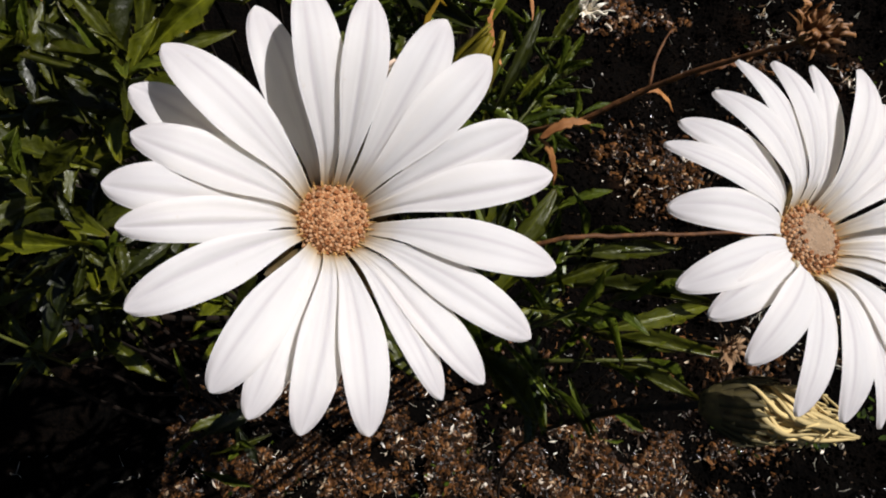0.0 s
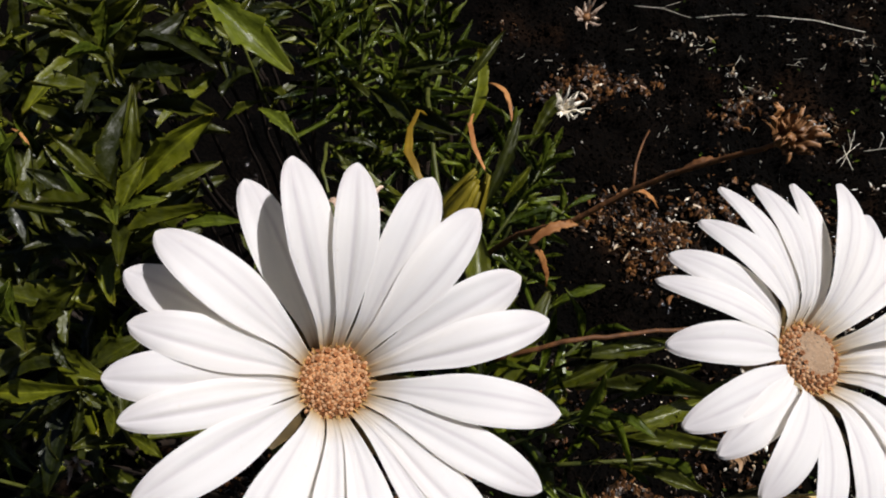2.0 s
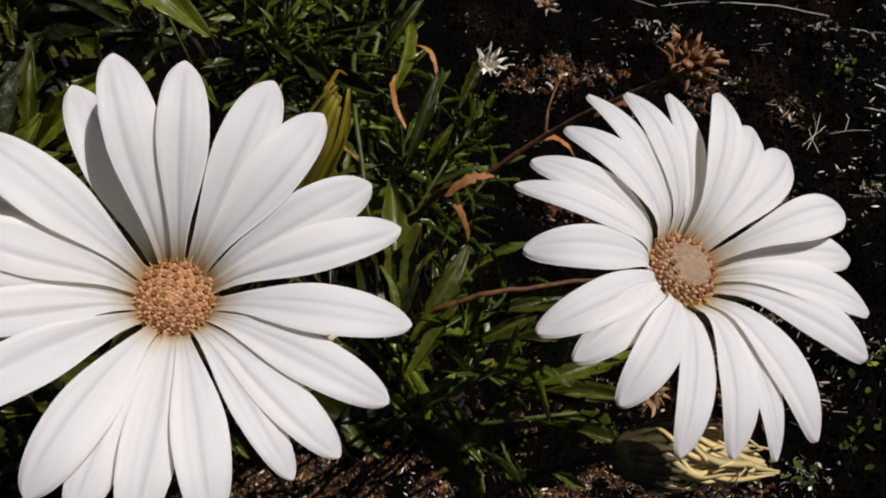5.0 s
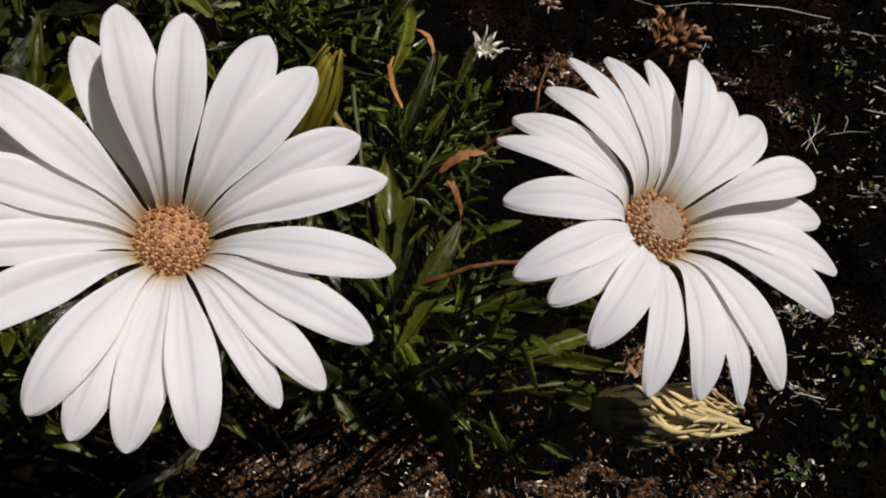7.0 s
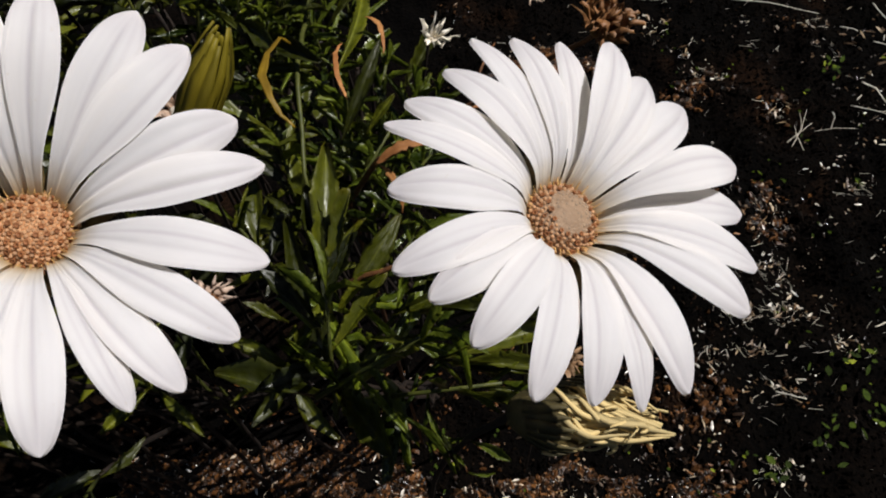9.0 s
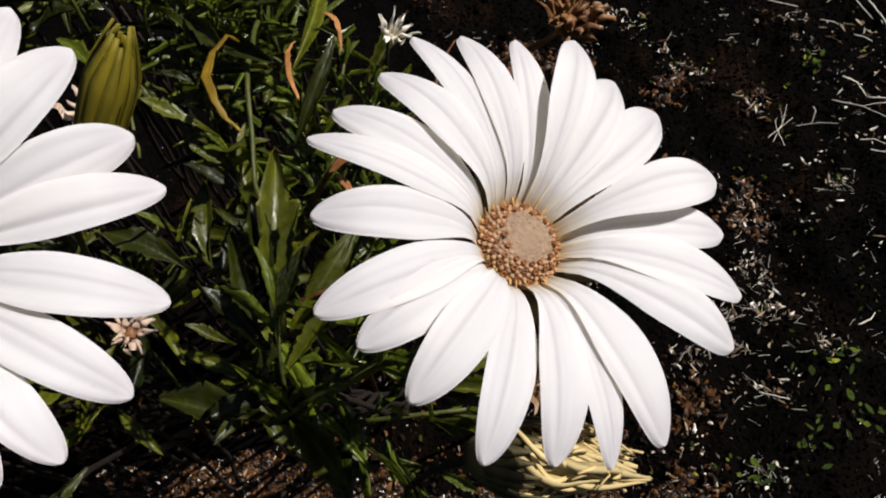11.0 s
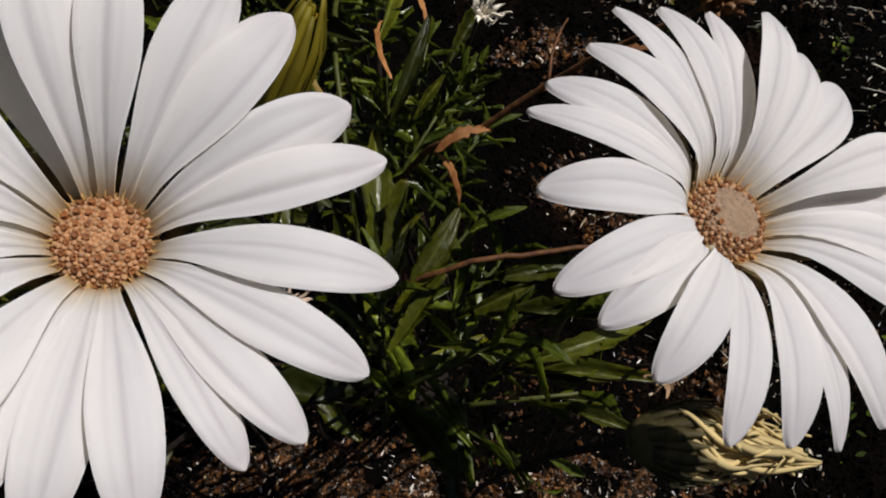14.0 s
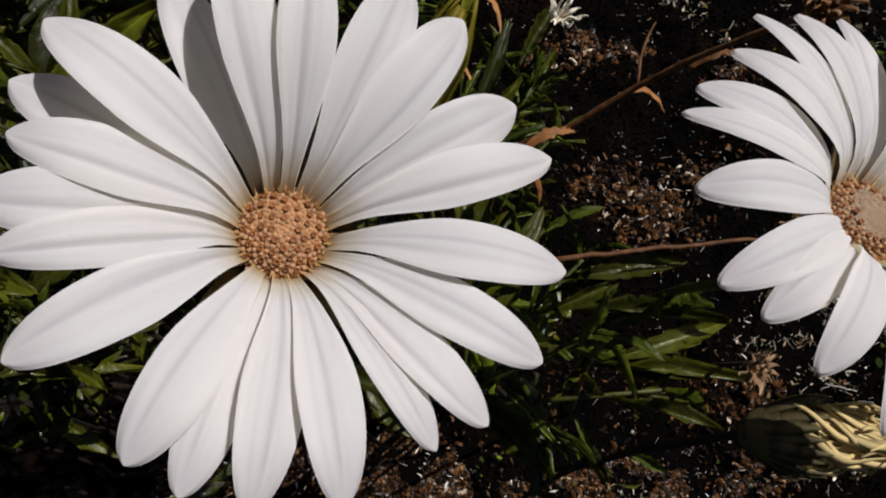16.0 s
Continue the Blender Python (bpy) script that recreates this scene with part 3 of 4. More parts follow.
# low shoots and the thicket at the edge
plant_shoots((
    ((4.0, 4.4, 44.5), (0.4, -0.5, 0.8), 5, 1.6, 2.4, (2, 9, 0), SMALL, True),
    ((-6.8, 3.0, 46), (0.3, -0.4, 0.9), 4, 1.7, 2.8, (-10, 7, 0), LOW, False),
    ((3.6, 17.0, 45.5), (0.5, 0.6, 0.7), 15, 2.3, 3.0, (1, 19, 0), SMALL, True),
    ((2.7, 15.4, 46.0), (0.6, 0.5, 0.7), 13, 2.1, 2.6, (0, 18, 0), SMALL, True),
    ((4.4, 15.6, 44.5), (0.7, 0.3, 0.7), 11, 2.0, 2.4, (1, 18, 0), SMALL, True),
    ((2.6, 18.8, 45.5), (0.3, 0.7, 0.7), 11, 2.2, 2.6, (0, 21, 0), SMALL, True),))

# a dense stand of narrow-leaved shoots at the back
plant_shoots((
    ((-4.6, 23.7, 47.0), (0.27, 0.25, 1), 14, 2.1, 3.0, (-6.6, 28.7, 0), SMALL, True),
    ((-2.8, 22.8, 47.0), (0.29, 0.25, 1), 14, 2.1, 3.0, (-4.8, 27.8, 0), SMALL, True),
    ((-1.2, 23.7, 46.5), (0.31, 0.25, 1), 14, 2.1, 3.0, (-3.2, 28.7, 0), SMALL, True),
    ((-0.2, 21.6, 46.5), (0.33, 0.25, 1), 14, 2.1, 3.0, (-2.2, 26.6, 0), SMALL, True),
    ((-1.9, 21.2, 46.0), (0.31, 0.25, 1), 14, 2.1, 3.0, (-3.9, 26.2, 0), SMALL, True),
    ((-3.6, 25.5, 46.0), (0.28, 0.25, 1), 14, 2.1, 3.0, (-5.6, 30.5, 0), SMALL, True)))

# the mass of the bush behind and below the shoots in front
fill = random.Random(21)
for x0, y0, x1, y1, z0, z1, step, size, slim in (
        (-24, 9.5, -8, 38, 43, 47, 4.2, 3.6, False), (-9, 19, 2.5, 40, 40, 44, 4.2, 3.2, True), (-24, 12, -4, 40, 30, 36, 6.5, 3.8, False)):
    y = y0
    while y < y1:
        x = x0
        while x < x1:
            c = (x + fill.uniform(-1.3, 1.3), y + fill.uniform(-1.3, 1.3), fill.uniform(z0, z1))
            x += step
            # two slanting hollows where the bush opens down to the soil
            deep = 50 - c[2]
            if math.hypot(c[0] + 5.8 + 0.258 * deep, c[1] - 18.5 - 0.782 * deep) < 6.6 or math.hypot(c[0] + 7.1 + 0.32 * deep, c[1] - 15.2 - 0.634 * deep) < 5.6:
                continue
            shoot(c, (fill.uniform(-0.25, 0.25), fill.uniform(-0.25, 0.25), 1), 15, size, 5.0, (c[0] - 1, c[1] + 1.5, 0), SMALL if slim else BIG, slim, fill.randrange(9999), 2)
        y += step

def single_leaves(k, rows, pale=False):
    """Leaves of one shoot that stand out: base, tip, roll and width."""
    for n, (base, tip, roll, wide) in enumerate(rows):
        extra_leaf(PLANTS[k].location / CM, PLANTS[k], base, tip, roll, (YOUNG_LEAVES[n % len(YOUNG_LEAVES)] if pale or k > 25 and n % 3 < 2 else LEAVES[(k * 5 + n * 7) % len(LEAVES)]), wide * 0.92)


single_leaves(0, (
    ((-11.7, 20.3, 50.5), (-10.9, 20.4, 53.0), -30, 0.8), ((-11.7, 20.3, 50.5), (-11.9, 20.0, 53.0), 20, 0.7), ((-11.6, 20.4, 50.5), (-9.2, 20.0, 53.0), 25, 0.7),
    ((-11.6, 20.2, 50.5), (-8.1, 19.6, 52.5), -35, 0.9), ((-12.1, 19.8, 49.5), (-8.1, 18.9, 52.0), 30, 0.9), ((-12.1, 20.5, 50.0), (-14.1, 18.3, 51.0), -10, 1.0),
    ((-12.0, 21.0, 50.0), (-13.4, 20.1, 52.0), 35, 0.8), ((-11.6, 20.3, 50.6), (-9.8, 19.5, 53.2), 60, 0.7),))
single_leaves(7, (
    ((-8.3, 22.4, 50.6), (-5.7, 19.4, 50.2), 6, 2.1), ((-7.5, 20.3, 49.6), (-9.1, 21.2, 50.2), -15, 1.5),), True)
single_leaves(9, (
    ((-5.3, 17.7, 47.2), (-6.3, 19.2, 48.2), 15, 1.9), ((-6.6, 14.1, 48.0), (-9.0, 14.3, 48.6), 10, 1.3),), True)
single_leaves(1, (
    ((-10.2, 13.7, 50.5), (-9.7, 15.5, 53.4), -20, 1.0), ((-10.0, 13.8, 50.5), (-8.7, 15.4, 53.2), 45, 0.8), ((-10.0, 13.7, 50.5), (-7.1, 15.5, 53.0), 30, 1.0),
    ((-8.4, 15.4, 51.5), (-6.6, 15.7, 51.5), -35, 1.0), ((-9.9, 13.6, 50.5), (-7.5, 13.8, 52.2), 20, 1.1), ((-10.3, 13.7, 50.5), (-12.3, 14.8, 52.0), -25, 1.0),
    ((-10.3, 13.8, 50.5), (-10.6, 14.6, 53.0), 35, 0.8), ((-10.1, 13.5, 50.5), (-8.0, 13.6, 51.8), -40, 0.7), ((-10.0, 13.8, 50.8), (-10.2, 13.9, 52.6), 70, 0.5),))
single_leaves(2, (
    ((-12.3, 13.7, 50.5), (-13.1, 14.9, 52.0), 15, 1.4), ((-12.7, 12.4, 50.5), (-12.8, 14.0, 52.0), -15, 1.5), ((-11.9, 12.6, 51.0), (-12.3, 14.0, 53.0), -20, 1.35),
    ((-12.7, 13.1, 51.0), (-10.8, 11.8, 51.2), 20, 1.2), ((-10.8, 13.4, 51.0), (-12.0, 14.2, 52.5), 10, 1.1),))
single_leaves(3, (
    ((-10.2, 10.0, 51.0), (-12.9, 10.3, 51.5), 10, 1.15), ((-10.4, 8.2, 51.0), (-11.0, 8.7, 51.8), -20, 1.0), ((-10.5, 8.4, 50.8), (-12.9, 8.8, 51.2), 15, 1.0),
    ((-11.7, 9.6, 51.0), (-13.5, 9.8, 51.0), -10, 1.2),))
single_leaves(4, (
    ((-10.4, 8.0, 50.2), (-13.2, 7.7, 50.4), -5, 1.0), ((-10.7, 8.0, 50.2), (-11.8, 7.0, 50.0), 20, 0.9), ((-10.8, 8.0, 50.0), (-10.8, 6.6, 49.6), -35, 0.8),
    ((-12.0, 7.2, 49.0), (-12.4, 6.4, 48.6), 15, 1.1),))
single_leaves(20, (
    ((0.3, 8.1, 46.8), (-0.6, 10.0, 49.2), -15, 1.15), ((0.5, 8.7, 47.2), (1.4, 12.4, 49.8), 14, 0.8), ((0.7, 8.7, 47.2), (1.9, 11.1, 49.3), -20, 0.9),
    ((1.1, 8.4, 46.8), (3.0, 10.1, 48.8), 25, 1.0), ((1.1, 8.3, 46.8), (2.4, 9.2, 48.2), -25, 0.9), ((-0.6, 8.1, 46.6), (-1.9, 8.4, 47.4), 10, 1.1),
    ((0.5, 8.5, 47.0), (0.3, 11.3, 49.3), 25, 0.8), ((0.6, 8.4, 46.8), (1.0, 9.9, 49.0), -45, 0.8),))
single_leaves(19, (
    ((-2.2, 10.8, 46.2), (-4.3, 12.2, 47.6), 5, 1.3), ((-1.8, 12.5, 47.6), (-2.3, 11.4, 47.0), 50, 1.5), ((-1.6, 12.9, 46.4), (-0.7, 12.1, 46.8), 0, 1.0),))
single_leaves(18, (
    ((-1.4, 15.3, 46.6), (-3.8, 16.5, 47.6), 12, 1.1), ((-1.5, 14.9, 46.0), (-0.1, 15.2, 47.0), -20, 0.9),))
single_leaves(17, (
    ((1.1, 14.3, 47.0), (2.7, 16.3, 49.5), 25, 0.6), ((1.9, 15.0, 46.4), (2.9, 15.9, 47.6), 20, 0.8),))
single_leaves(21, (
    ((4.1, 6.4, 47.2), (7.5, 6.7, 48.6), 12, 0.8), ((4.4, 6.2, 47.0), (8.0, 6.0, 48.2), -12, 0.75), ((3.9, 6.5, 47.0), (6.6, 5.6, 47.4), 15, 0.45),
    ((1.9, 7.1, 47.6), (3.3, 6.7, 48.0), 20, 0.9),))
single_leaves(23, (
    ((4.4, 7.6, 47.4), (7.2, 8.1, 48.6), 25, 0.6), ((4.1, 8.6, 47.2), (6.3, 8.9, 48.0), -25, 0.6),))
single_leaves(22, (
    ((3.6, 8.4, 47.2), (4.3, 9.1, 48.4), 30, 0.7), ((3.1, 8.6, 47.0), (4.7, 8.6, 48.0), -20, 0.8),))
single_leaves(24, (
    ((5.0, 5.7, 46.4), (6.9, 5.3, 46.8), 5, 0.6), ((4.5, 5.6, 46.2), (7.5, 4.8, 46.4), -15, 0.6),))
single_leaves(26, (
    ((4.2, 3.5, 45.0), (3.3, 5.2, 46.2), 30, 0.45), ((4.1, 4.2, 45.2), (3.5, 5.0, 46.2), -20, 0.7), ((4.3, 3.6, 45.0), (3.8, 4.9, 46.0), 45, 0.5),
    ((4.7, 4.4, 45.4), (6.0, 3.9, 45.2), 10, 1.3), ((4.6, 3.6, 44.6), (5.5, 3.4, 44.4), 20, 0.8),))
single_leaves(27, (
    ((-8.3, 4.4, 46.6), (-8.5, 5.4, 47.6), 20, 0.7), ((-8.4, 6.0, 47.2), (-7.2, 6.2, 47.8), 10, 0.8), ((-8.0, 3.1, 46.2), (-6.4, 3.9, 46.6), -10, 1.3),
    ((-8.2, 2.3, 45.6), (-6.3, 2.0, 45.4), 10, 0.9), ((-8.9, 2.4, 45.8), (-8.3, 3.1, 46.2), -10, 1.0), ((-7.8, 2.8, 45.4), (-5.9, 3.3, 45.6), 15, 0.5),))
single_leaves(11, (((-1.8, 21.4, 45.8), (0.4, 21.5, 46.2), -30, 1.0), ((-2.2, 19.6, 46.8), (0.2, 17.1, 48.0), 20, 1.0),))
single_leaves(13, (((0.5, 18.6, 45.2), (2.8, 22.4, 46.4), 30, 0.6),))
single_leaves(15, (((3.0, 18.0, 44.4), (4.6, 20.6, 45.6), 10, 0.7),))
single_leaves(22, (((2.7, 8.0, 47.0), (5.0, 8.3, 48.0), 20, 0.8), ((3.4, 8.8, 47.5), (6.4, 8.6, 48.8), 10, 0.9), ((3.6, 7.7, 47.6), (7.3, 7.5, 49.0), -15, 0.7),))
single_leaves(11, (((-2.7, 20.1, 47.0), (-0.8, 18.1, 48.0), 10, 1.1), ((-1.6, 20.8, 47.2), (0.3, 20.4, 47.8), 25, 0.8), ((-3.8, 20.7, 47.0), (-1.8, 18.9, 47.8), -20, 0.6), ((-2.2, 17.9, 46.6), (-0.0, 17.9, 47.4), 15, 1.2),))
single_leaves(12, (((-4.1, 18.3, 46.4), (-2.6, 18.0, 46.8), -10, 1.1), ((-3.2, 16.3, 46.2), (-4.0, 17.1, 47.4), 10, 1.0),))
single_leaves(13, (((0.5, 19.8, 46.5), (2.4, 20.8, 48.5), 25, 0.5), ((-0.4, 23.2, 46.5), (-0.4, 24.1, 47.6), -25, 0.7),))
single_leaves(10, (((-5.6, 24.4, 46.8), (-6.9, 24.5, 47.4), 10, 0.8), ((-6.8, 23.9, 46.6), (-5.1, 23.5, 46.9), 20, 0.6),))


# ---- closed bud, spent heads, dry leaves, twigs ----
def strip_mesh(name, length, width, curl, fold, material, seed, droop=0.0, wavy=0.09):
    r = random.Random(seed)
    wave = r.uniform(2, 5)
    bm = blade(length, lambda s: width * (0.35 + 0.75 * math.sin(math.pi * min(1, 0.12 + s * 0.86))) * (1 - 0.75 * s ** 4) / 2 + 0.004,
               lambda s, q: curl * s * s + fold * abs(q) * width + wavy * math.sin(wave * s * 3) * s - droop * s, 0.02, 12, 2, r.uniform(-0.2, 0.2) * length * 0.5, r.uniform(-1.6, 1.6))
    return mesh_of(name, bm, material)


def closed_bud(base, way, foot):
    """A half-closed daisy seen from its side: a green cup and folded olive petals."""
    ob = thing("daisy_bud", foot, "closed olive-green daisy bud on a thin stalk", "flower bud")
    way = Vector(way).normalized()
    b = Vector(base) - Vector(foot)
    m = aim(b, way, (0, 0, 1))
    bm = bmesh.new()
    bmesh.ops.create_uvsphere(bm, u_segments=16, v_segments=10, radius=0.38)
    for v in bm.verts:
        v.co = Vector((v.co.z * 1.1 + 0.35, v.co.x, v.co.y))
    part("cup", bm, BRACT, ob, "dark olive cup").matrix_local = m
    r = random.Random(61)
    core = tube(bmesh.new(), [Vector((0.3 + 0.5 * i, 0, 0)) for i in range(5)], [0.22, 0.33, 0.37, 0.32, 0.14], 14)
    folded = part("folded_petals", core, OLIVE, ob, "furled olive-yellow petals")
    folded.matrix_local = m
    for k in range(13):
        a0, long, twist = k * math.tau / 13, r.uniform(2.25, 2.75), r.uniform(0.1, 0.35)
        pts, across, widths = [], [], []
        for i in range(11):
            s = i / 10
            a = a0 + twist * s
            rad = (0.26 + 0.17 * math.sin(math.pi * (0.08 + 0.62 * s)) - 0.75 * max(0, s - 0.68) + 0.025 * (k % 2)) * (1 + 0.03 * math.sin(5 * s + k))
            pts.append(Vector((0.3 + long * s, rad * math.cos(a), rad * 0.85 * math.sin(a))))
            across.append(Vector((0, -math.sin(a + 0.2), math.cos(a + 0.2))))
            widths.append((0.1 + 0.075 * math.sin(math.pi * min(1.0, 0.1 + 0.75 * s))) * (1 - 2.4 * max(0, s - 0.72)))
        part("petal", ribbon(pts, across, widths, 0.035), OLIVE, folded)
    pts = [Vector((0, 0, 0))] + curve_points((0, 0, 4), b - way * 0.1, (-4, 4.5, 0.0), 10)
    part("stalk", tube(bmesh.new(), pts, 0.13), STEM, ob)


def spent_head(name, base, way, foot, label, petal_material_, count, length, width, opening, cup, seed, stalk_material=None, cup_size=0.45, path=()):
    """A withered flower head: a cup of bracts and shrivelled petals."""
    r = random.Random(seed)
    ob = thing(name, foot, label, "dry flower", "withered flower heads")
    way = Vector(way).normalized()
    b = Vector(base) - Vector(foot)
    m = aim(b, way, (0, 0, 1))
    bm = bmesh.new()
    bmesh.ops.create_icosphere(bm, subdivisions=2, radius=cup_size)
    for v in bm.verts:
        v.co.x = v.co.x * 1.2 + cup_size * 0.6
        v.co += v.co.normalized() * r.uniform(-0.04, 0.04)
    part("cup", bm, cup, ob).matrix_local = m
    for k in range(count):
        a = k * 2.39996
        rad = cup_size * 0.8 * math.sqrt((k + 0.5) / count)
        o = opening * (0.25 + rad / cup_size) * r.uniform(0.5, 1.2)
        p = part("petal", strip_mesh("petal", length * r.uniform(0.65, 1.1), width * r.uniform(0.7, 1.3), r.uniform(-0.35, 0.35) * length * 0.5, 0.5, petal_material_, seed * 90 + k), None, ob)
        p.matrix_local = m @ aim((cup_size * 0.7, rad * math.cos(a), rad * math.sin(a)), (1, o * math.cos(a), o * math.sin(a)), (0, math.cos(a), math.sin(a)), r.uniform(-40, 40))
    if path:
        pts = [Vector((0, 0, 0))]
        for p, q in zip(path, path[1:]):
            pts += curve_points(Vector(p) - Vector(foot), Vector(q) - Vector(foot), (0, 0, 0.05), 5, 0.03, r)[:-1]
        pts.append(b)
        stalk = part("stalk", tube(bmesh.new(), pts, [0.12 - 0.0025 * i for i in range(len(pts))]), TWIG, ob, "red-brown woody stalk")
        fork = Vector(path[3]) - Vector(foot)
        part("side_branch", tube(bmesh.new(), curve_points(fork, fork + Vector((0.75, 1.85, 0.3)), (-0.12, 0.0, 0.1), 6, 0.02, r), [0.05, 0.045, 0.04, 0.035, 0.03, 0.02]), TWIG, stalk)
        return
    pts = [Vector((0, 0, 0))] + curve_points((0, 0, 3), b - way * 0.2, (-0.3 * b.x, -0.3 * b.y, 0), 9)
    part("stalk", tube(bmesh.new(), pts, 0.06), stalk_material or WOODY, ob)


def ribbon(points, across, widths, thick):
    """A thin flat band through points; across gives its width's direction at each."""
    bm = bmesh.new()
    rings = []
    n = len(points)
    for i, (p, a) in enumerate(zip(points, across)):
        d = (points[min(i + 1, n - 1)] - points[max(i - 1, 0)]).normalized()
        up = d.cross(a).normalized() * thick
        rings.append([bm.verts.new(p - a * widths[i]), bm.verts.new(p + up), bm.verts.new(p + a * widths[i]), bm.verts.new(p - up * 0.6)])
    for lo, hi in zip(rings, rings[1:]):
        for k in range(4):
            bm.faces.new((lo[k], lo[(k + 1) % 4], hi[(k + 1) % 4], hi[k]))
    bm.faces.new(rings[0][::-1])
    bm.faces.new(rings[-1])
    return bm


def straw_head(base, way, foot):
    """A withered daisy: a ribbed olive cup and broad dry petals twisted together to a frayed end."""
    r = random.Random(5)
    ob = thing("withered_daisy", foot, "withered daisy with straw-yellow shrivelled petals", "dry flower", "withered flower heads")
    way = Vector(way).normalized()
    b = Vector(base) - Vector(foot)
    m = aim(b, way, (0, 0, 1))
    bm = bmesh.new()
    rings = []
    for x, rad in ((0.0, 0.14), (0.08, 0.3), (0.3, 0.48), (0.6, 0.6), (0.95, 0.68), (1.25, 0.62), (1.3, 0.3)):
        rings.append([bm.verts.new((x, rad * math.cos(a), rad * math.sin(a))) for a in (k * math.tau / 24 for k in range(24))])
    for lo, hi in zip(rings, rings[1:]):
        for k in range(24):
            bm.faces.new((lo[k], lo[(k + 1) % 24], hi[(k + 1) % 24], hi[k]))
    bm.faces.new(rings[0][::-1])
    bm.faces.new(rings[-1])
    part("cup", bm, BRACT, ob, "dark olive cup").matrix_local = m
    for k in range(20):
        a = k * math.tau / 20 + r.uniform(-0.05, 0.05)
        long = r.uniform(1.25, 1.6)
        pts, across = [], []
        for i in range(7):
            s = i / 6
            rad = 0.2 + 0.55 * math.sin(math.pi / 2 * min(1.0, s * 1.25)) + 0.03 * (k % 2)
            pts.append(Vector((0.02 + long * s, rad * math.cos(a), rad * math.sin(a))))
            across.append(Vector((0, -math.sin(a), math.cos(a))))
        part("bract", ribbon(pts, across, [0.05, 0.1, 0.13, 0.14, 0.12, 0.07, 0.01], 0.03), BRACT, ob).matrix_local = m
    for k in range(66):
        outer = k >= 28
        a0 = k * 2.39996
        deep = (0.75 + r.uniform(0.0, 0.3)) if outer else (0.3 + 0.5 * math.sqrt((k + 0.5) / 28))
        long, twist, start = (r.uniform(1.0, 2.1), r.uniform(0.9, 1.9), r.uniform(0.7, 1.15)) if outer else (r.uniform(1.7, 2.6), r.uniform(0.3, 1.1), r.uniform(0.7, 1.0))
        curl = r.uniform(0.6, 2.0) if r.random() < (0.5 if outer else 0.3) else 0.0
        pts, across, widths = [], [], []
        w, p1, p2 = r.uniform(0.05, 0.115), r.uniform(0, 6), r.uniform(0, 6)
        for i in range(15):
            s = i / 14
            a = a0 + twist * s + 0.2 * math.sin(6 * s + p1)
            rad = deep * (0.68 + 0.1 * math.sin(math.pi * s) - 0.32 * s ** 1.2) * (1 + 0.14 * math.sin(7 * s + p2)) + curl * max(0, s - 0.75)
            dip = -0.4 * max(0, (start + long * s - 1.8) / 2) ** 1.3
            pts.append(Vector((start + long * s - curl * max(0, s - 0.85) * 2.0, rad * math.cos(a), rad * math.sin(a) + dip)))
            lean = a + 0.5 * math.sin(3 * s + p2)
            across.append(Vector((0.1 * math.sin(4 * s + p2), -math.sin(lean), math.cos(lean))).normalized())
            widths.append(w * (0.7 + 0.45 * math.sin(math.pi * min(1, 0.15 + 0.8 * s))) * (1 - 0.45 * s ** 6) * r.uniform(0.8, 1.15))
        part("petal", ribbon(pts, across, widths, 0.035), STRAW, ob).matrix_local = m
    pts = [Vector((0, 0, 0))] + curve_points((0, 0, 3), b + way * 0.2, (-1.5, 1.5, 2), 9)
    part("stalk", tube(bmesh.new(), pts, 0.1), WOODY, ob)


closed_bud((-0.45, 7.65, 56.7), (1.42, 1.2, 2.35), (-15, 18.5, 0))
straw_head((5.6, 3.1, 53.1), (1, -0.16, 0.08), (2.5, 4.5, 0))
spent_head("seed_head", (8.54, 11.7, 54.7), (0.35, -0.2, 1), (0.5, 15, 0), "brown dried seed head on a red-brown woody stalk", BROWN_HEAD, 32, 0.8, 0.18, 1.1, BROWN_HEAD, 6, WOODY, 0.24, ((0.8, 14.4, 43), (2.4, 13.3, 47.4), (3.9, 12.7, 49.2), (5.6, 12.75, 50.9), (7.3, 12.25, 53.0), (8.54, 11.7, 54.6)))
spent_head("dry_daisy", (4.4, 18.2, 47.4), (0.45, -0.25, 0.85), (2, 25, 0), "small bleached dry daisy among the leaves", BLEACHED, 11, 0.95, 0.17, 1.0, PALE_DRY, 7, WOODY, 0.08)
spent_head("dry_daisy", (-0.45, 5.65, 54.2), (0.2, -0.1, 1), (-13, 17, 0), "small faded dry daisy with tan petals below the open flower", TAN_DRY, 14, 0.54, 0.16, 1.3, BROWN_HEAD, 8, WOODY, 0.14)
spent_head("dry_daisy", (7.3, 5.3, 49.8), (0.3, -0.55, 0.75), (9, 12, 0), "brown dry daisy with bleached petal tips under the flower", DRY_BROWN, 17, 0.62, 0.13, 1.3, BROWN_HEAD, 9, WOODY, 0.14)


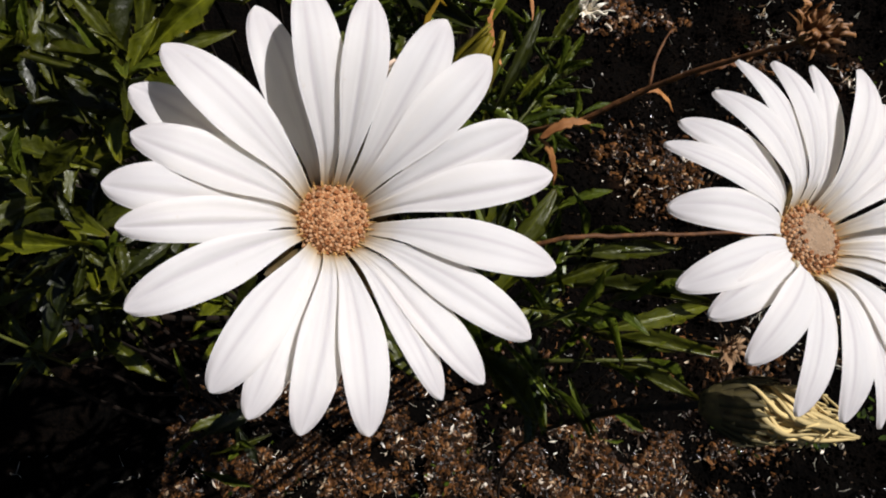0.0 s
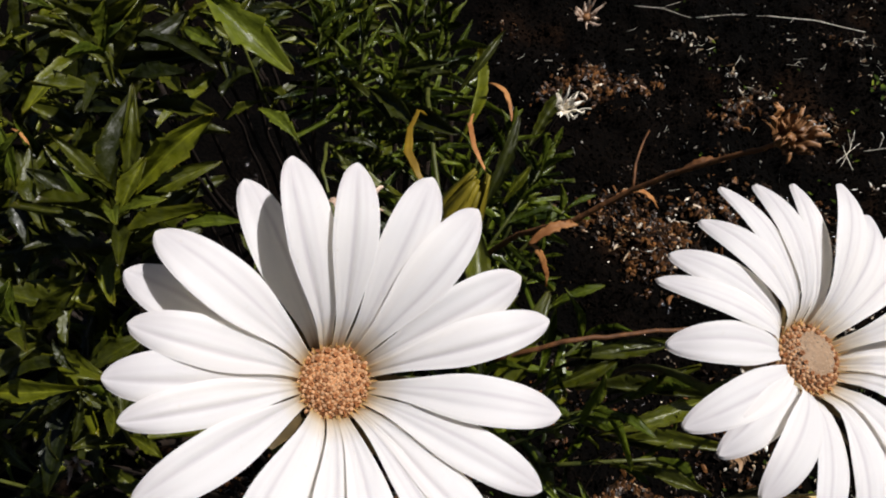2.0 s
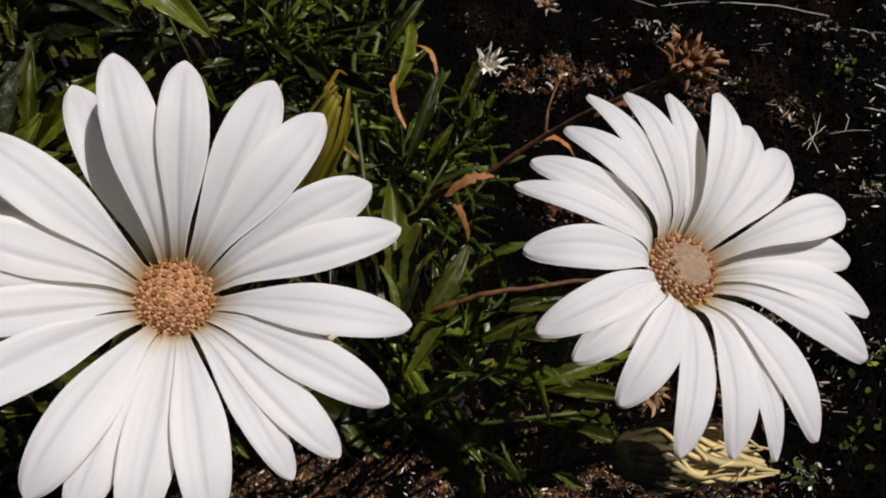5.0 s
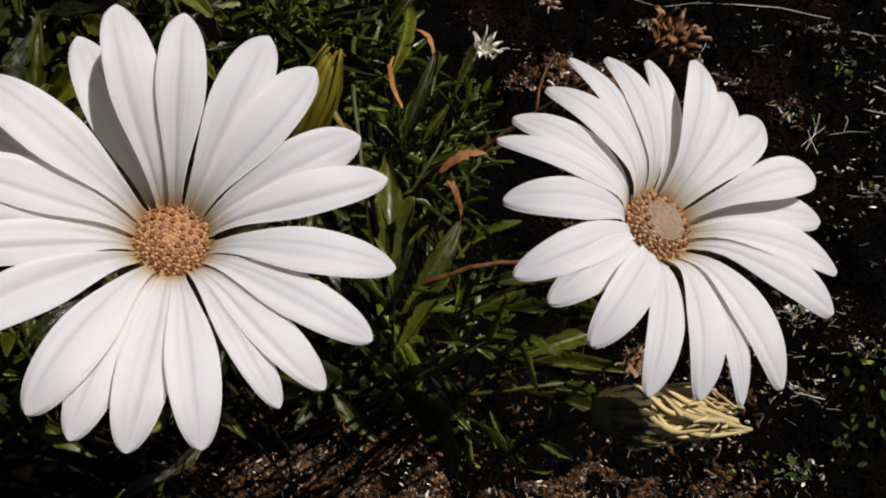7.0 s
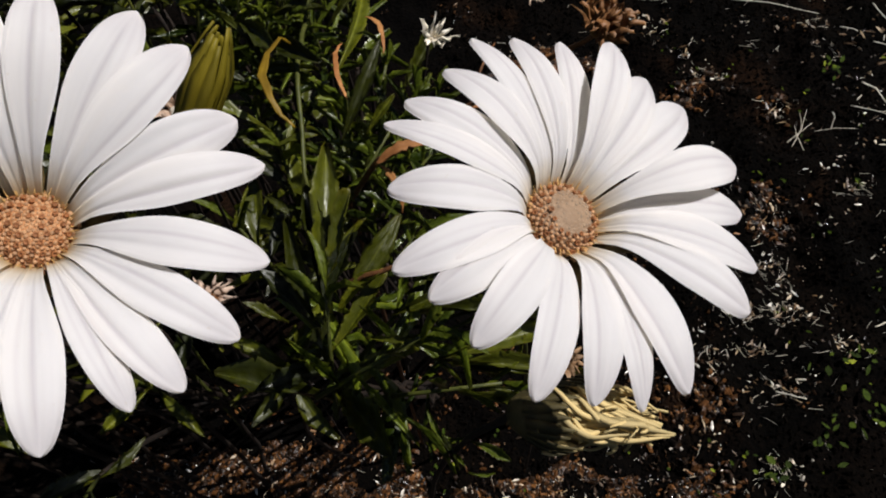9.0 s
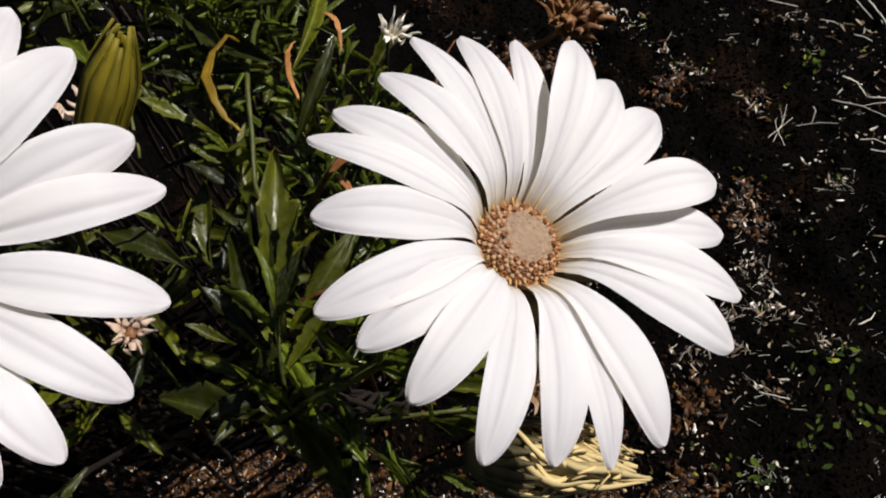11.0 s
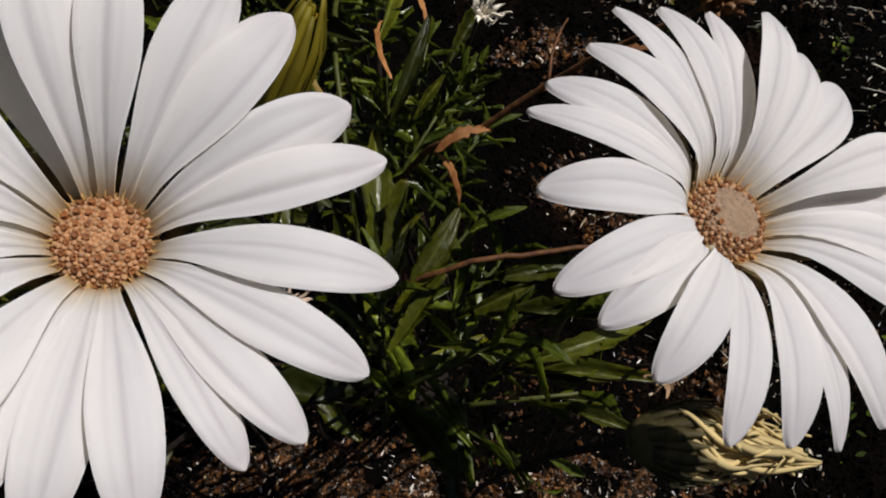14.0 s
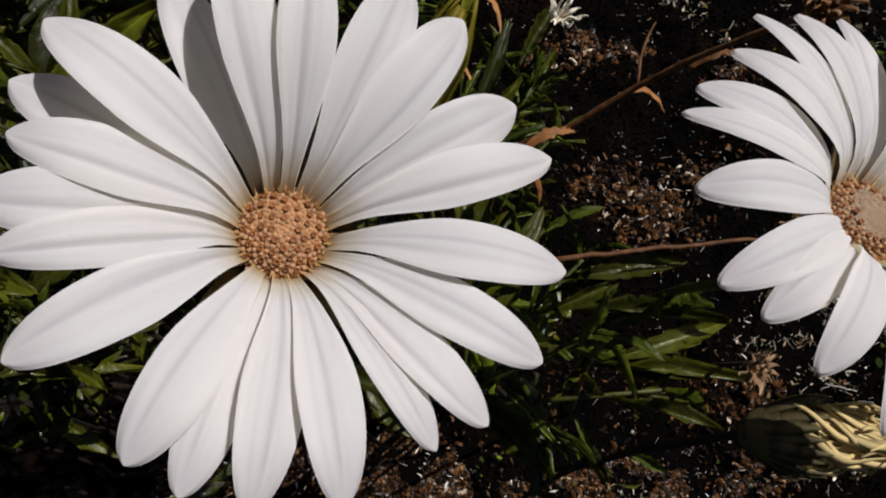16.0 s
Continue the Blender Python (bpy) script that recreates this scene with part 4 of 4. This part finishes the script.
def dry_strip(base, tip, sag, width, material, label, seed, path=()):
    """A curled dry leaf, rolled along its length; path gives the points of one that hooks over."""
    r = random.Random(seed)
    b, t = Vector(base), Vector(tip)
    ob = thing("dry_leaf", base, label, "dry leaf")
    pts = curve_points((0, 0, 0), t - b, sag, 14, width * 0.25, r)
    if path:
        pts = []
        for p, q in zip(path, path[1:]):
            pts += curve_points(Vector(p) - b, Vector(q) - b, (0, 0, 0), 4, width * 0.15, r)[:-1]
        pts.append(t - b)
    n = len(pts)
    radii = [width * (0.08 + 1.0 * math.sin(math.pi * (0.05 + 0.9 * i / (n - 1))) * r.uniform(0.75, 1.1)) for i in range(n)]
    bm = tube(bmesh.new(), pts, radii, 8)
    along = (t - b).normalized()
    flat = along.cross(Vector((0, 0, 1))).normalized()
    thin = flat.cross(along)
    for v in bm.verts:
        near = min(pts, key=lambda p: (p - v.co).length)
        v.co -= thin * ((v.co - near).dot(thin) * 0.7 - abs((v.co - near).dot(flat)) * 0.5)
        v.co += Vector((r.uniform(-1, 1), r.uniform(-1, 1), r.uniform(-1, 1))) * width * 0.16
    part("blade", bm, material, ob)


def twig(points, radius, material, label, seed, side=()):
    r = random.Random(seed)
    ob = thing("twig", points[0], label, "twig")
    o = Vector(points[0])
    pts = []
    for a, b in zip(points, points[1:]):
        pts += curve_points(Vector(a) - o, Vector(b) - o, (0, 0, 0), 6, radius * 0.4, r)[:-1]
    pts.append(Vector(points[-1]) - o)
    part("branch", tube(bmesh.new(), pts, [radius * (1 - 0.5 * i / len(pts)) for i in range(len(pts))]), material, ob)
    for a, b in side:
        part("side_branch", tube(bmesh.new(), curve_points(Vector(a) - o, Vector(b) - o, (0.1, 0.1, 0), 6), radius * 0.5), material, ob)


ORANGE, YELLOW = "curled orange-brown dry leaf among the green leaves", "yellowing curled leaf hanging from a stem"
dry_strip((1.2, 18.5, 47.2), (1.45, 15.7, 47.6), (-0.3, 0.2, 0.2), 0.095, DRY_LEAF, ORANGE, 1)
dry_strip((1.9, 20.6, 46.2), (2.6, 18.6, 46.4), (0.25, 0.2, 0.2), 0.085, DRY_LEAF, ORANGE, 2)
dry_strip((-0.5, 18.3, 47.6), (-0.2, 14.3, 48.2), (0, 0, 0), 0.13, YELLOW_LEAF, YELLOW, 3, ((-0.5, 18.3, 47.6), (-0.8, 18.1, 48.2), (-1.1, 17.1, 48.6), (-1.2, 16.0, 48.8), (-0.9, 15.1, 48.8), (-0.6, 14.6, 48.5), (-0.2, 14.3, 48.2)))
dry_strip((2.5, 12.1, 49.0), (4.2, 12.6, 49.2), (0, 0.12, 0.2), 0.17, DRY_LEAF, ORANGE, 4)
dry_strip((2.6, 12.3, 48.6), (3.1, 11.5, 47.0), (0.15, 0.1, 0.2), 0.12, DRY_LEAF, ORANGE, 5)
dry_strip((5.2, 12.9, 50.4), (6.6, 12.75, 49.6), (0.1, 0.2, 0.25), 0.09, DRY_LEAF, "thin dry leaf hanging from a brown stalk", 7)
dry_strip((7.0, 13.2, 50.8), (8.3, 13.2, 51.4), (0, 0.1, 0.15), 0.13, TWIG, "reddish dry leaf beside a brown stalk", 6)
dry_strip((-9.6, 16.6, 49.4), (-8.9, 15.6, 49.6), (0.1, 0, 0.1), 0.1, YELLOW_LEAF, YELLOW, 8)
dry_strip((-14.4, 17.2, 50.2), (-13.4, 16.2, 50.6), (0.1, 0, 0.2), 0.06, DRY_LEAF, ORANGE, 9)

twig([(1.2, 8.9, 47.4), (3.3, 9.0, 48.5), (5.5, 9.1, 48.5), (8.4, 9.2, 48.5), (13, 9.6, 46)], 0.09, TWIG, "thin red-brown stalk crossing under the flowers", 2)
twig([(-0.8, 23.6, 40.0), (-0.6, 22.1, 45), (-0.4, 17.5, 47.2), (-0.2, 13.5, 46.6), (-0.1, 11.4, 44)], 0.12, STEM, "upright green stem in the bush", 3)
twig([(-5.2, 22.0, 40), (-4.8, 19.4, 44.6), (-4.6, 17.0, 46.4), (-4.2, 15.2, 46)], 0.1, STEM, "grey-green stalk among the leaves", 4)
PALE_STEM = "bleached dry grass stem on the soil"
sticks = random.Random(5)
for k, (x0, y0, x1, y1, thick) in enumerate((
        (45.3, 45.9, 50.0, 42.7, 0.05), (46.7, 48.1, 48.7, 45.9, 0.07), (48.7, 45.8, 51.6, 44.0, 0.06), (51.4, 59.0, 52.4, 55.6, 0.07), (52.6, 58.5, 53.6, 51.6, 0.08), (47.0, 56.1, 48.4, 54.9, 0.06),
        (49.8, 53.7, 51.4, 52.6, 0.06), (41.0, 43.3, 44.9, 42.8, 0.03), (46.6, 39.2, 50.0, 39.2, 0.05), (46.2, 40.6, 49.6, 40.2, 0.04), (31.1, 17.4, 33.3, 16.4, 0.06), (41.3, 22.7, 43.1, 23.7, 0.06),
        (38.4, 41.7, 40.9, 45.9, 0.03), (39.3, 41.0, 39.4, 44.4, 0.03), (38.1, 42.3, 41.3, 44.6, 0.03), (43.2, 45.2, 42.8, 43.6, 0.05), (21.3, 63.8, 27.3, 62.1, 0.03), (27.9, 62.1, 35.3, 61.4, 0.025),
        (35.4, 61.5, 44.8, 57.4, 0.05))):
    a, b = (Vector((x, y, ground_height(x, y) + 0.6)) for x, y in ((x0, y0), (x1, y1)))
    c = (a + b) / 2 + Vector((sticks.uniform(-0.3, 0.3), sticks.uniform(-0.3, 0.3), 0.3))
    d = (b - a) * 0.5
    twig([a, c, b], thick, BLEACHED, PALE_STEM, 20 + k, ((c, c + d * 0.6 + Vector((-d.y, d.x, 1.0)) * 0.35),) if k % 4 == 0 else ())
spent_head("dry_daisy", (12.9, 51.3, 14), (0.1, -0.4, 1), (15, 60, 0), "pale dry flower head over dark soil", TAN_DRY, 12, 1.7, 0.35, 1.5, BROWN_HEAD, 12, WOODY, 0.45)
spent_head("dry_daisy", (-13.0, 7.0, 45.4), (0.5, -0.6, 0.4), (-16, 10, 0), "small tan dry daisy in the shade", TAN_DRY, 7, 0.6, 0.16, 1.0, BROWN_HEAD, 13, WOODY, 0.13)
spent_head("dry_daisy", (-2.2, 11.6, 53.0), (0.1, -0.3, 1), (-5, 14, 0), "pale dry flower head under the closed bud", TAN_DRY, 11, 0.9, 0.22, 1.4, PALE_DRY, 14, WOODY, 0.15)


# ---- crumbs, chips and fibres on the soil (too many to count) ----
def scatter(name, label, count, box, maker, material, seed):
    r = random.Random(seed)
    verts, faces = [], []
    for _ in range(count):
        x, y = r.uniform(box[0], box[2]), r.uniform(box[1], box[3])
        maker(r, x, y, ground_height(x, y), verts, faces)
    me = bpy.data.meshes.new(name)
    me.from_pydata([(a * CM, b * CM, c * CM) for a, b, c in verts], [], faces)
    me.materials.append(material)
    tagged(new(name, me), label, "mulch", kind="stuff")


def heap(name, label, heaps, maker, material, seed):
    """Bits gathered in heaps: centre, half width, half depth and count of each."""
    r = random.Random(seed)
    verts, faces = [], []
    for x0, y0, w, d, count in heaps:
        for _ in range(count):
            x, y = x0 + r.gauss(0, w * 0.55), y0 + r.gauss(0, d * 0.55)
            if noise.noise(Vector((x / 1.3, y / 1.1, seed))) > -0.12:
                maker(r, x, y, ground_height(x, y), verts, faces)
    me = bpy.data.meshes.new(name)
    me.from_pydata([(a * CM, b * CM, c * CM) for a, b, c in verts], [], faces)
    me.materials.append(material)
    tagged(new(name, me), label, "mulch", kind="stuff")


def chip(r, x, y, z, verts, faces):
    """A small angular crumb."""
    n = len(verts)
    long, wide, high = r.uniform(0.05, 0.36) ** 1.0, r.uniform(0.04, 0.16), r.uniform(0.06, 0.24)
    m = Euler((r.uniform(-0.7, 0.7), r.uniform(-0.7, 0.7), r.uniform(0, 6.3))).to_matrix()
    for dx, dy, dz in ((-1, -1, 0), (1, -0.7, 0), (0.8, 1, 0), (-0.8, 0.8, 0), (-0.5, -0.5, 1), (0.6, -0.4, 1), (0.4, 0.5, 1), (-0.5, 0.4, 1)):
        v = m @ Vector((dx * long * r.uniform(0.7, 1.1), dy * wide * r.uniform(0.7, 1.1), dz * high))
        verts.append((x + v.x, y + v.y, z + 0.05 + v.z))
    faces += [(n, n + 1, n + 5, n + 4), (n + 1, n + 2, n + 6, n + 5), (n + 2, n + 3, n + 7, n + 6), (n + 3, n, n + 4, n + 7), (n + 4, n + 5, n + 6, n + 7), (n + 3, n + 2, n + 1, n)]


def fibre(r, x, y, z, verts, faces):
    """A thin bleached fibre or splinter."""
    n = len(verts)
    a, long, w = r.uniform(0, 6.3), 0.15 + 1.1 * r.random() ** 2.2, r.uniform(0.008, 0.026)
    d, s = Vector((math.cos(a), math.sin(a), r.uniform(-0.15, 0.35))), Vector((-math.sin(a), math.cos(a), 0)) * w
    bow = Vector((-math.sin(a), math.cos(a), 0)) * r.uniform(-0.12, 0.12)
    for i in range(4):
        p = Vector((x, y, z + 0.25)) + d * long * (i / 3 - 0.5) + bow * (1 - (i / 1.5 - 1) ** 2)
        for q in (p - s, p + s, p + Vector((0, 0, w * 1.6))):
            verts.append(tuple(q))
    for i in range(3):
        for k in range(3):
            faces.append((n + i * 3 + k, n + i * 3 + (k + 1) % 3, n + i * 3 + 3 + (k + 1) % 3, n + i * 3 + 3 + k))
    faces += [(n, n + 1, n + 2), (n + 11, n + 10, n + 9)]


def weed_leaf(r, x, y, z, verts, faces):
    """A small rounded weed leaf, folded along its rib."""
    n = len(verts)
    a, long, w = r.uniform(0, 6.3), r.uniform(0.2, 0.6), r.uniform(0.05, 0.15)
    d, s = Vector((math.cos(a), math.sin(a), r.uniform(-0.2, 0.6))), Vector((-math.sin(a), math.cos(a), 0.25))
    h = r.uniform(0.3, 2.2)
    for i, k in enumerate((0.15, 0.8, 1.0, 0.7, 0.1)):
        p = Vector((x, y, z + h)) + d * long * i / 4
        verts.extend((tuple(p - s * w * k + Vector((0, 0, 0.2 * w * k))), tuple(p - Vector((0, 0, 0.1 * w))), tuple(p + s * w * k)))
    for i in range(4):
        for k in range(2):
            faces.append((n + i * 3 + k, n + i * 3 + k + 1, n + i * 3 + 4 + k, n + i * 3 + 3 + k))


def flake(r, x, y, z, verts, faces):
    """A sliver of bark, tilted at random."""
    n = len(verts)
    long, wide = 0.05 + 0.3 * r.random() ** 1.7, r.uniform(0.02, 0.085)
    m = Euler((r.uniform(-0.5, 0.5), r.uniform(-0.5, 0.5), r.uniform(0, 6.3))).to_matrix()
    for dx, dy, dz in ((-1, -0.6, 0), (0.2, -1, 0), (1, 0.1, 0), (0.1, 1, 0), (-0.8, 0.5, 0)):
        for h in (0.0, 0.05):
            v = m @ Vector((dx * long * r.uniform(0.55, 1.15), dy * wide * r.uniform(0.2, 1.2), h))
            verts.append((x + v.x, y + v.y, z + 0.3 + v.z))
    faces += [tuple(n + 2 * i + 1 for i in range(5)), tuple(n + 2 * i for i in reversed(range(5)))]
    faces += [(n + 2 * i, n + 2 * ((i + 1) % 5), n + 2 * ((i + 1) % 5) + 1, n + 2 * i + 1) for i in range(5)]


def larger(maker, least, most, lift=0.0):
    """The same piece, drawn larger."""
    def grow(r, x, y, z, verts, faces):
        n = len(verts)
        maker(r, x, y, z, verts, faces)
        k = r.uniform(least, most)
        for i in range(n, len(verts)):
            v = verts[i]
            verts[i] = (x + (v[0] - x) * k, y + (v[1] - y) * k, z + lift + (v[2] - z) * k)
    return grow


def broad_weed(r, x, y, z, verts, faces):
    """A larger weed leaf, close to the soil."""
    n = len(verts)
    weed_leaf(r, x, y, z, verts, faces)
    k = r.uniform(1.4, 2.4)
    for i in range(n, len(verts)):
        v = verts[i]
        verts[i] = (x + (v[0] - x) * k, y + (v[1] - y) * k, z + 0.3 + (v[2] - z) * 0.6)


def patchy(maker, scale, level, shift, under_bush=False):
    def grow(r, x, y, z, verts, faces):
        # no mulch under the bush: bare near-black soil stands in for its shade
        if noise.noise(Vector((x / scale + shift, y / scale, 3.0))) > level and (under_bush or not (x < 0.06 * y and y > 11)):
            maker(r, x, y, z, verts, faces)
    return grow


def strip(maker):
    """Keeps to the band in front of the bush where sunlight is put into the mulch colour."""
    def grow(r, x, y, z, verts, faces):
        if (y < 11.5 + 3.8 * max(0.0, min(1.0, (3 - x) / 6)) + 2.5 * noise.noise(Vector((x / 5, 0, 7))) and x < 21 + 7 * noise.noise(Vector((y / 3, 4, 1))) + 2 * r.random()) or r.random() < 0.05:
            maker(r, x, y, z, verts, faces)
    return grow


scatter("dry_fibres", "bleached splinters and dry grass bits on the soil", 2200, (-40, -15, 75, 95), patchy(fibre, 5, 0.2, 2), BLEACHED, 12)
scatter("dry_fibres", "short pale splinters strewn over black soil", 700, (20, -2, 62, 60), patchy(fibre, 4, 0.2, 9), BLEACHED, 17)
scatter("dry_fibres", "pale bits and splinters on brown mulch", 800, (-26, -4, 27, 18), strip(patchy(fibre, 5, -0.2, 3, True)), PALE_DRY, 18)


def bit(r, x, y, z, verts, faces):
    """A small pale chip, half the size of a crumb, that paints a glint."""
    n = len(verts)
    chip(r, x, y, z, verts, faces)
    k = r.uniform(0.25, 0.6)
    for i in range(n, len(verts)):
        v = verts[i]
        verts[i] = (x + (v[0] - x) * k, y + (v[1] - y) * k * 0.7, z + 0.2 + (v[2] - z) * k)


scatter("bark_slivers", "bleached bark slivers strewn over black soil", 2200, (22, -4, 64, 66), patchy(flake, 5.0, 0.4, 31), PALE_LITTER, 41)
scatter("bark_slivers", "short bleached bark slivers on dark mulch", 1500, (17, -5, 60, 27), patchy(flake, 4.0, 0.32, 37), PALE_LITTER, 42)
# pale chips whose colour stands in for glints on the soil
scatter("bleached_chips", "small pale wood chips that paint glints on black soil", 900, (16, -4, 58, 60), patchy(bit, 5, 0.25, 12), TAN_DRY, 19)
scatter("ground_weeds", "tiny green weeds growing over dark soil", 1100, (24, 2, 62, 70), patchy(weed_leaf, 4.5, 0.3, 8), LEAF_WEED, 13)
scatter("ground_weeds", "sparse tiny green weeds on bare soil", 260, (-25, 0, 24, 16), patchy(weed_leaf, 6, 0.1, 5), LEAF_WEED, 14)
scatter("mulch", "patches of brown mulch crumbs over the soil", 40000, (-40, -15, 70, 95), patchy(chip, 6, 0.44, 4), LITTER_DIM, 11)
scatter("mulch", "brown mulch crumbs coloured brighter for sunlight below the bush", 60000, (-26, -8, 27, 22), strip(patchy(larger(chip, 0.8, 1.7), 3.0, -0.14, 6, True)), SUNNY_AMBER_LITTER, 16)
scatter("mulch", "mulch coloured black for shade, with a few pale bits", 40000, (-40, -15, 70, 95), patchy(chip, 7, -9, 0), SHADE_LITTER, 15)
BROWN_HEAPS = ((15.5, 54.5, 3.2, 2.2, 630), (11.5, 53.0, 2.2, 1.6, 252), (20.5, 54.3, 2.0, 1.3, 210), (30.5, 50.2, 2.6, 1.4, 252), (28.9, 48.3, 1.6, 1.2, 126), (26.5, 38.0, 3.5, 2.6, 504), (20.0, 36.5, 4.0, 2.5, 630),
               (19.0, 32.6, 3.5, 2.5, 546), (15.0, 38.5, 4.0, 2.5, 462), (34.0, 34.2, 2.4, 2.2, 378), (34.3, 37.3, 1.5, 1.0, 126), (37.8, 46.5, 1.3, 1.6, 126), (24.5, 17.2, 2.5, 1.6, 294), (23.5, 10.0, 2.4, 1.5, 252))
PALE_HEAPS = ((27.8, 58.5, 1.6, 1.0, 22), (26.0, 60.0, 1.8, 0.8, 16), (44.5, 53.2, 1.6, 1.5, 24), (31.8, 51.0, 1.8, 1.1, 38), (30.5, 54.5, 1.4, 1.2, 19), (38.3, 46.3, 1.4, 1.2, 24), (34.2, 34.2, 2.2, 2.2, 38), (43.0, 36.2, 1.7, 1.4, 33), (44.3, 56.2, 1.8, 1.2, 22))
NEAR_HEAPS = ((29.6, 25.0, 2.0, 1.2, 49), (34.5, 24.7, 2.6, 1.6, 71), (33.5, 28.7, 2.2, 1.8, 60), (26.0, 21.0, 1.6, 1.4, 27), (32.5, 17.6, 3.2, 1.8, 44), (38.0, 21.0, 2.2, 1.4, 27), (29.5, 10.6, 2.4, 1.5, 38), (30.2, 21.3, 2.0, 1.2, 27))
EDGE_HEAPS = ((45.0, 30.0, 1.6, 0.7, 13), (40.3, 38.5, 1.6, 0.6, 13), (42.6, 39.8, 1.2, 0.5, 8), (25.0, 14.0, 3.0, 1.6, 33), (47.5, 46.0, 3.6, 2.8, 49), (50.0, 54.5, 3.2, 3.2, 44), (47.0, 41.0, 3.0, 1.2, 22), (17.0, 34.5, 5.0, 3.6, 60), (24.5, 38.0, 4.0, 2.4, 38))
heap("mulch", "heaps of brown crumbly mulch on black soil", BROWN_HEAPS, larger(chip, 0.9, 2.0), SUNNY_AMBER_LITTER, 51)
heap("bark_slivers", "clusters of bleached bark slivers on black soil", PALE_HEAPS + EDGE_HEAPS, larger(flake, 0.9, 2.2), PALE_LITTER, 52)
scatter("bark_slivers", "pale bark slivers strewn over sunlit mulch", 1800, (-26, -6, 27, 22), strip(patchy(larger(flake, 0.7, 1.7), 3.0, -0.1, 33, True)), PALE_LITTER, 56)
heap("bark_slivers", "clustered pale bark slivers on dark soil", NEAR_HEAPS, larger(flake, 0.8, 1.9), PALE_LITTER, 53)
heap("dry_fibres", "clustered bleached splinters on dark soil", NEAR_HEAPS + PALE_HEAPS, larger(fibre, 0.8, 1.3), BLEACHED, 54)
heap("ground_weeds", "small fresh green weed leaves on black soil", ((44.5, 50.5, 1.0, 1.0, 14), (38.9, 19.8, 1.4, 1.2, 12), (38.8, 14.6, 1.6, 1.2, 14), (29.2, 10.2, 1.6, 1.0, 14), (34.0, 13.0, 2.4, 1.6, 16), (35.6, 18.0, 1.6, 1.6, 8)), broad_weed, LEAF_WEED, 55)


scatter("wet_flakes", "glinting wet slivers of bark on dark soil", 9000, (-30, -10, 66, 75), patchy(flake, 4.5, 0.24, 23, True), WET_FLAKE, 22)
scatter("wet_flakes", "glinting wet bark slivers on sunlit mulch", 3600, (-24, -6, 27, 14), strip(patchy(flake, 3.0, -0.1, 29, True)), WET_FLAKE, 24)
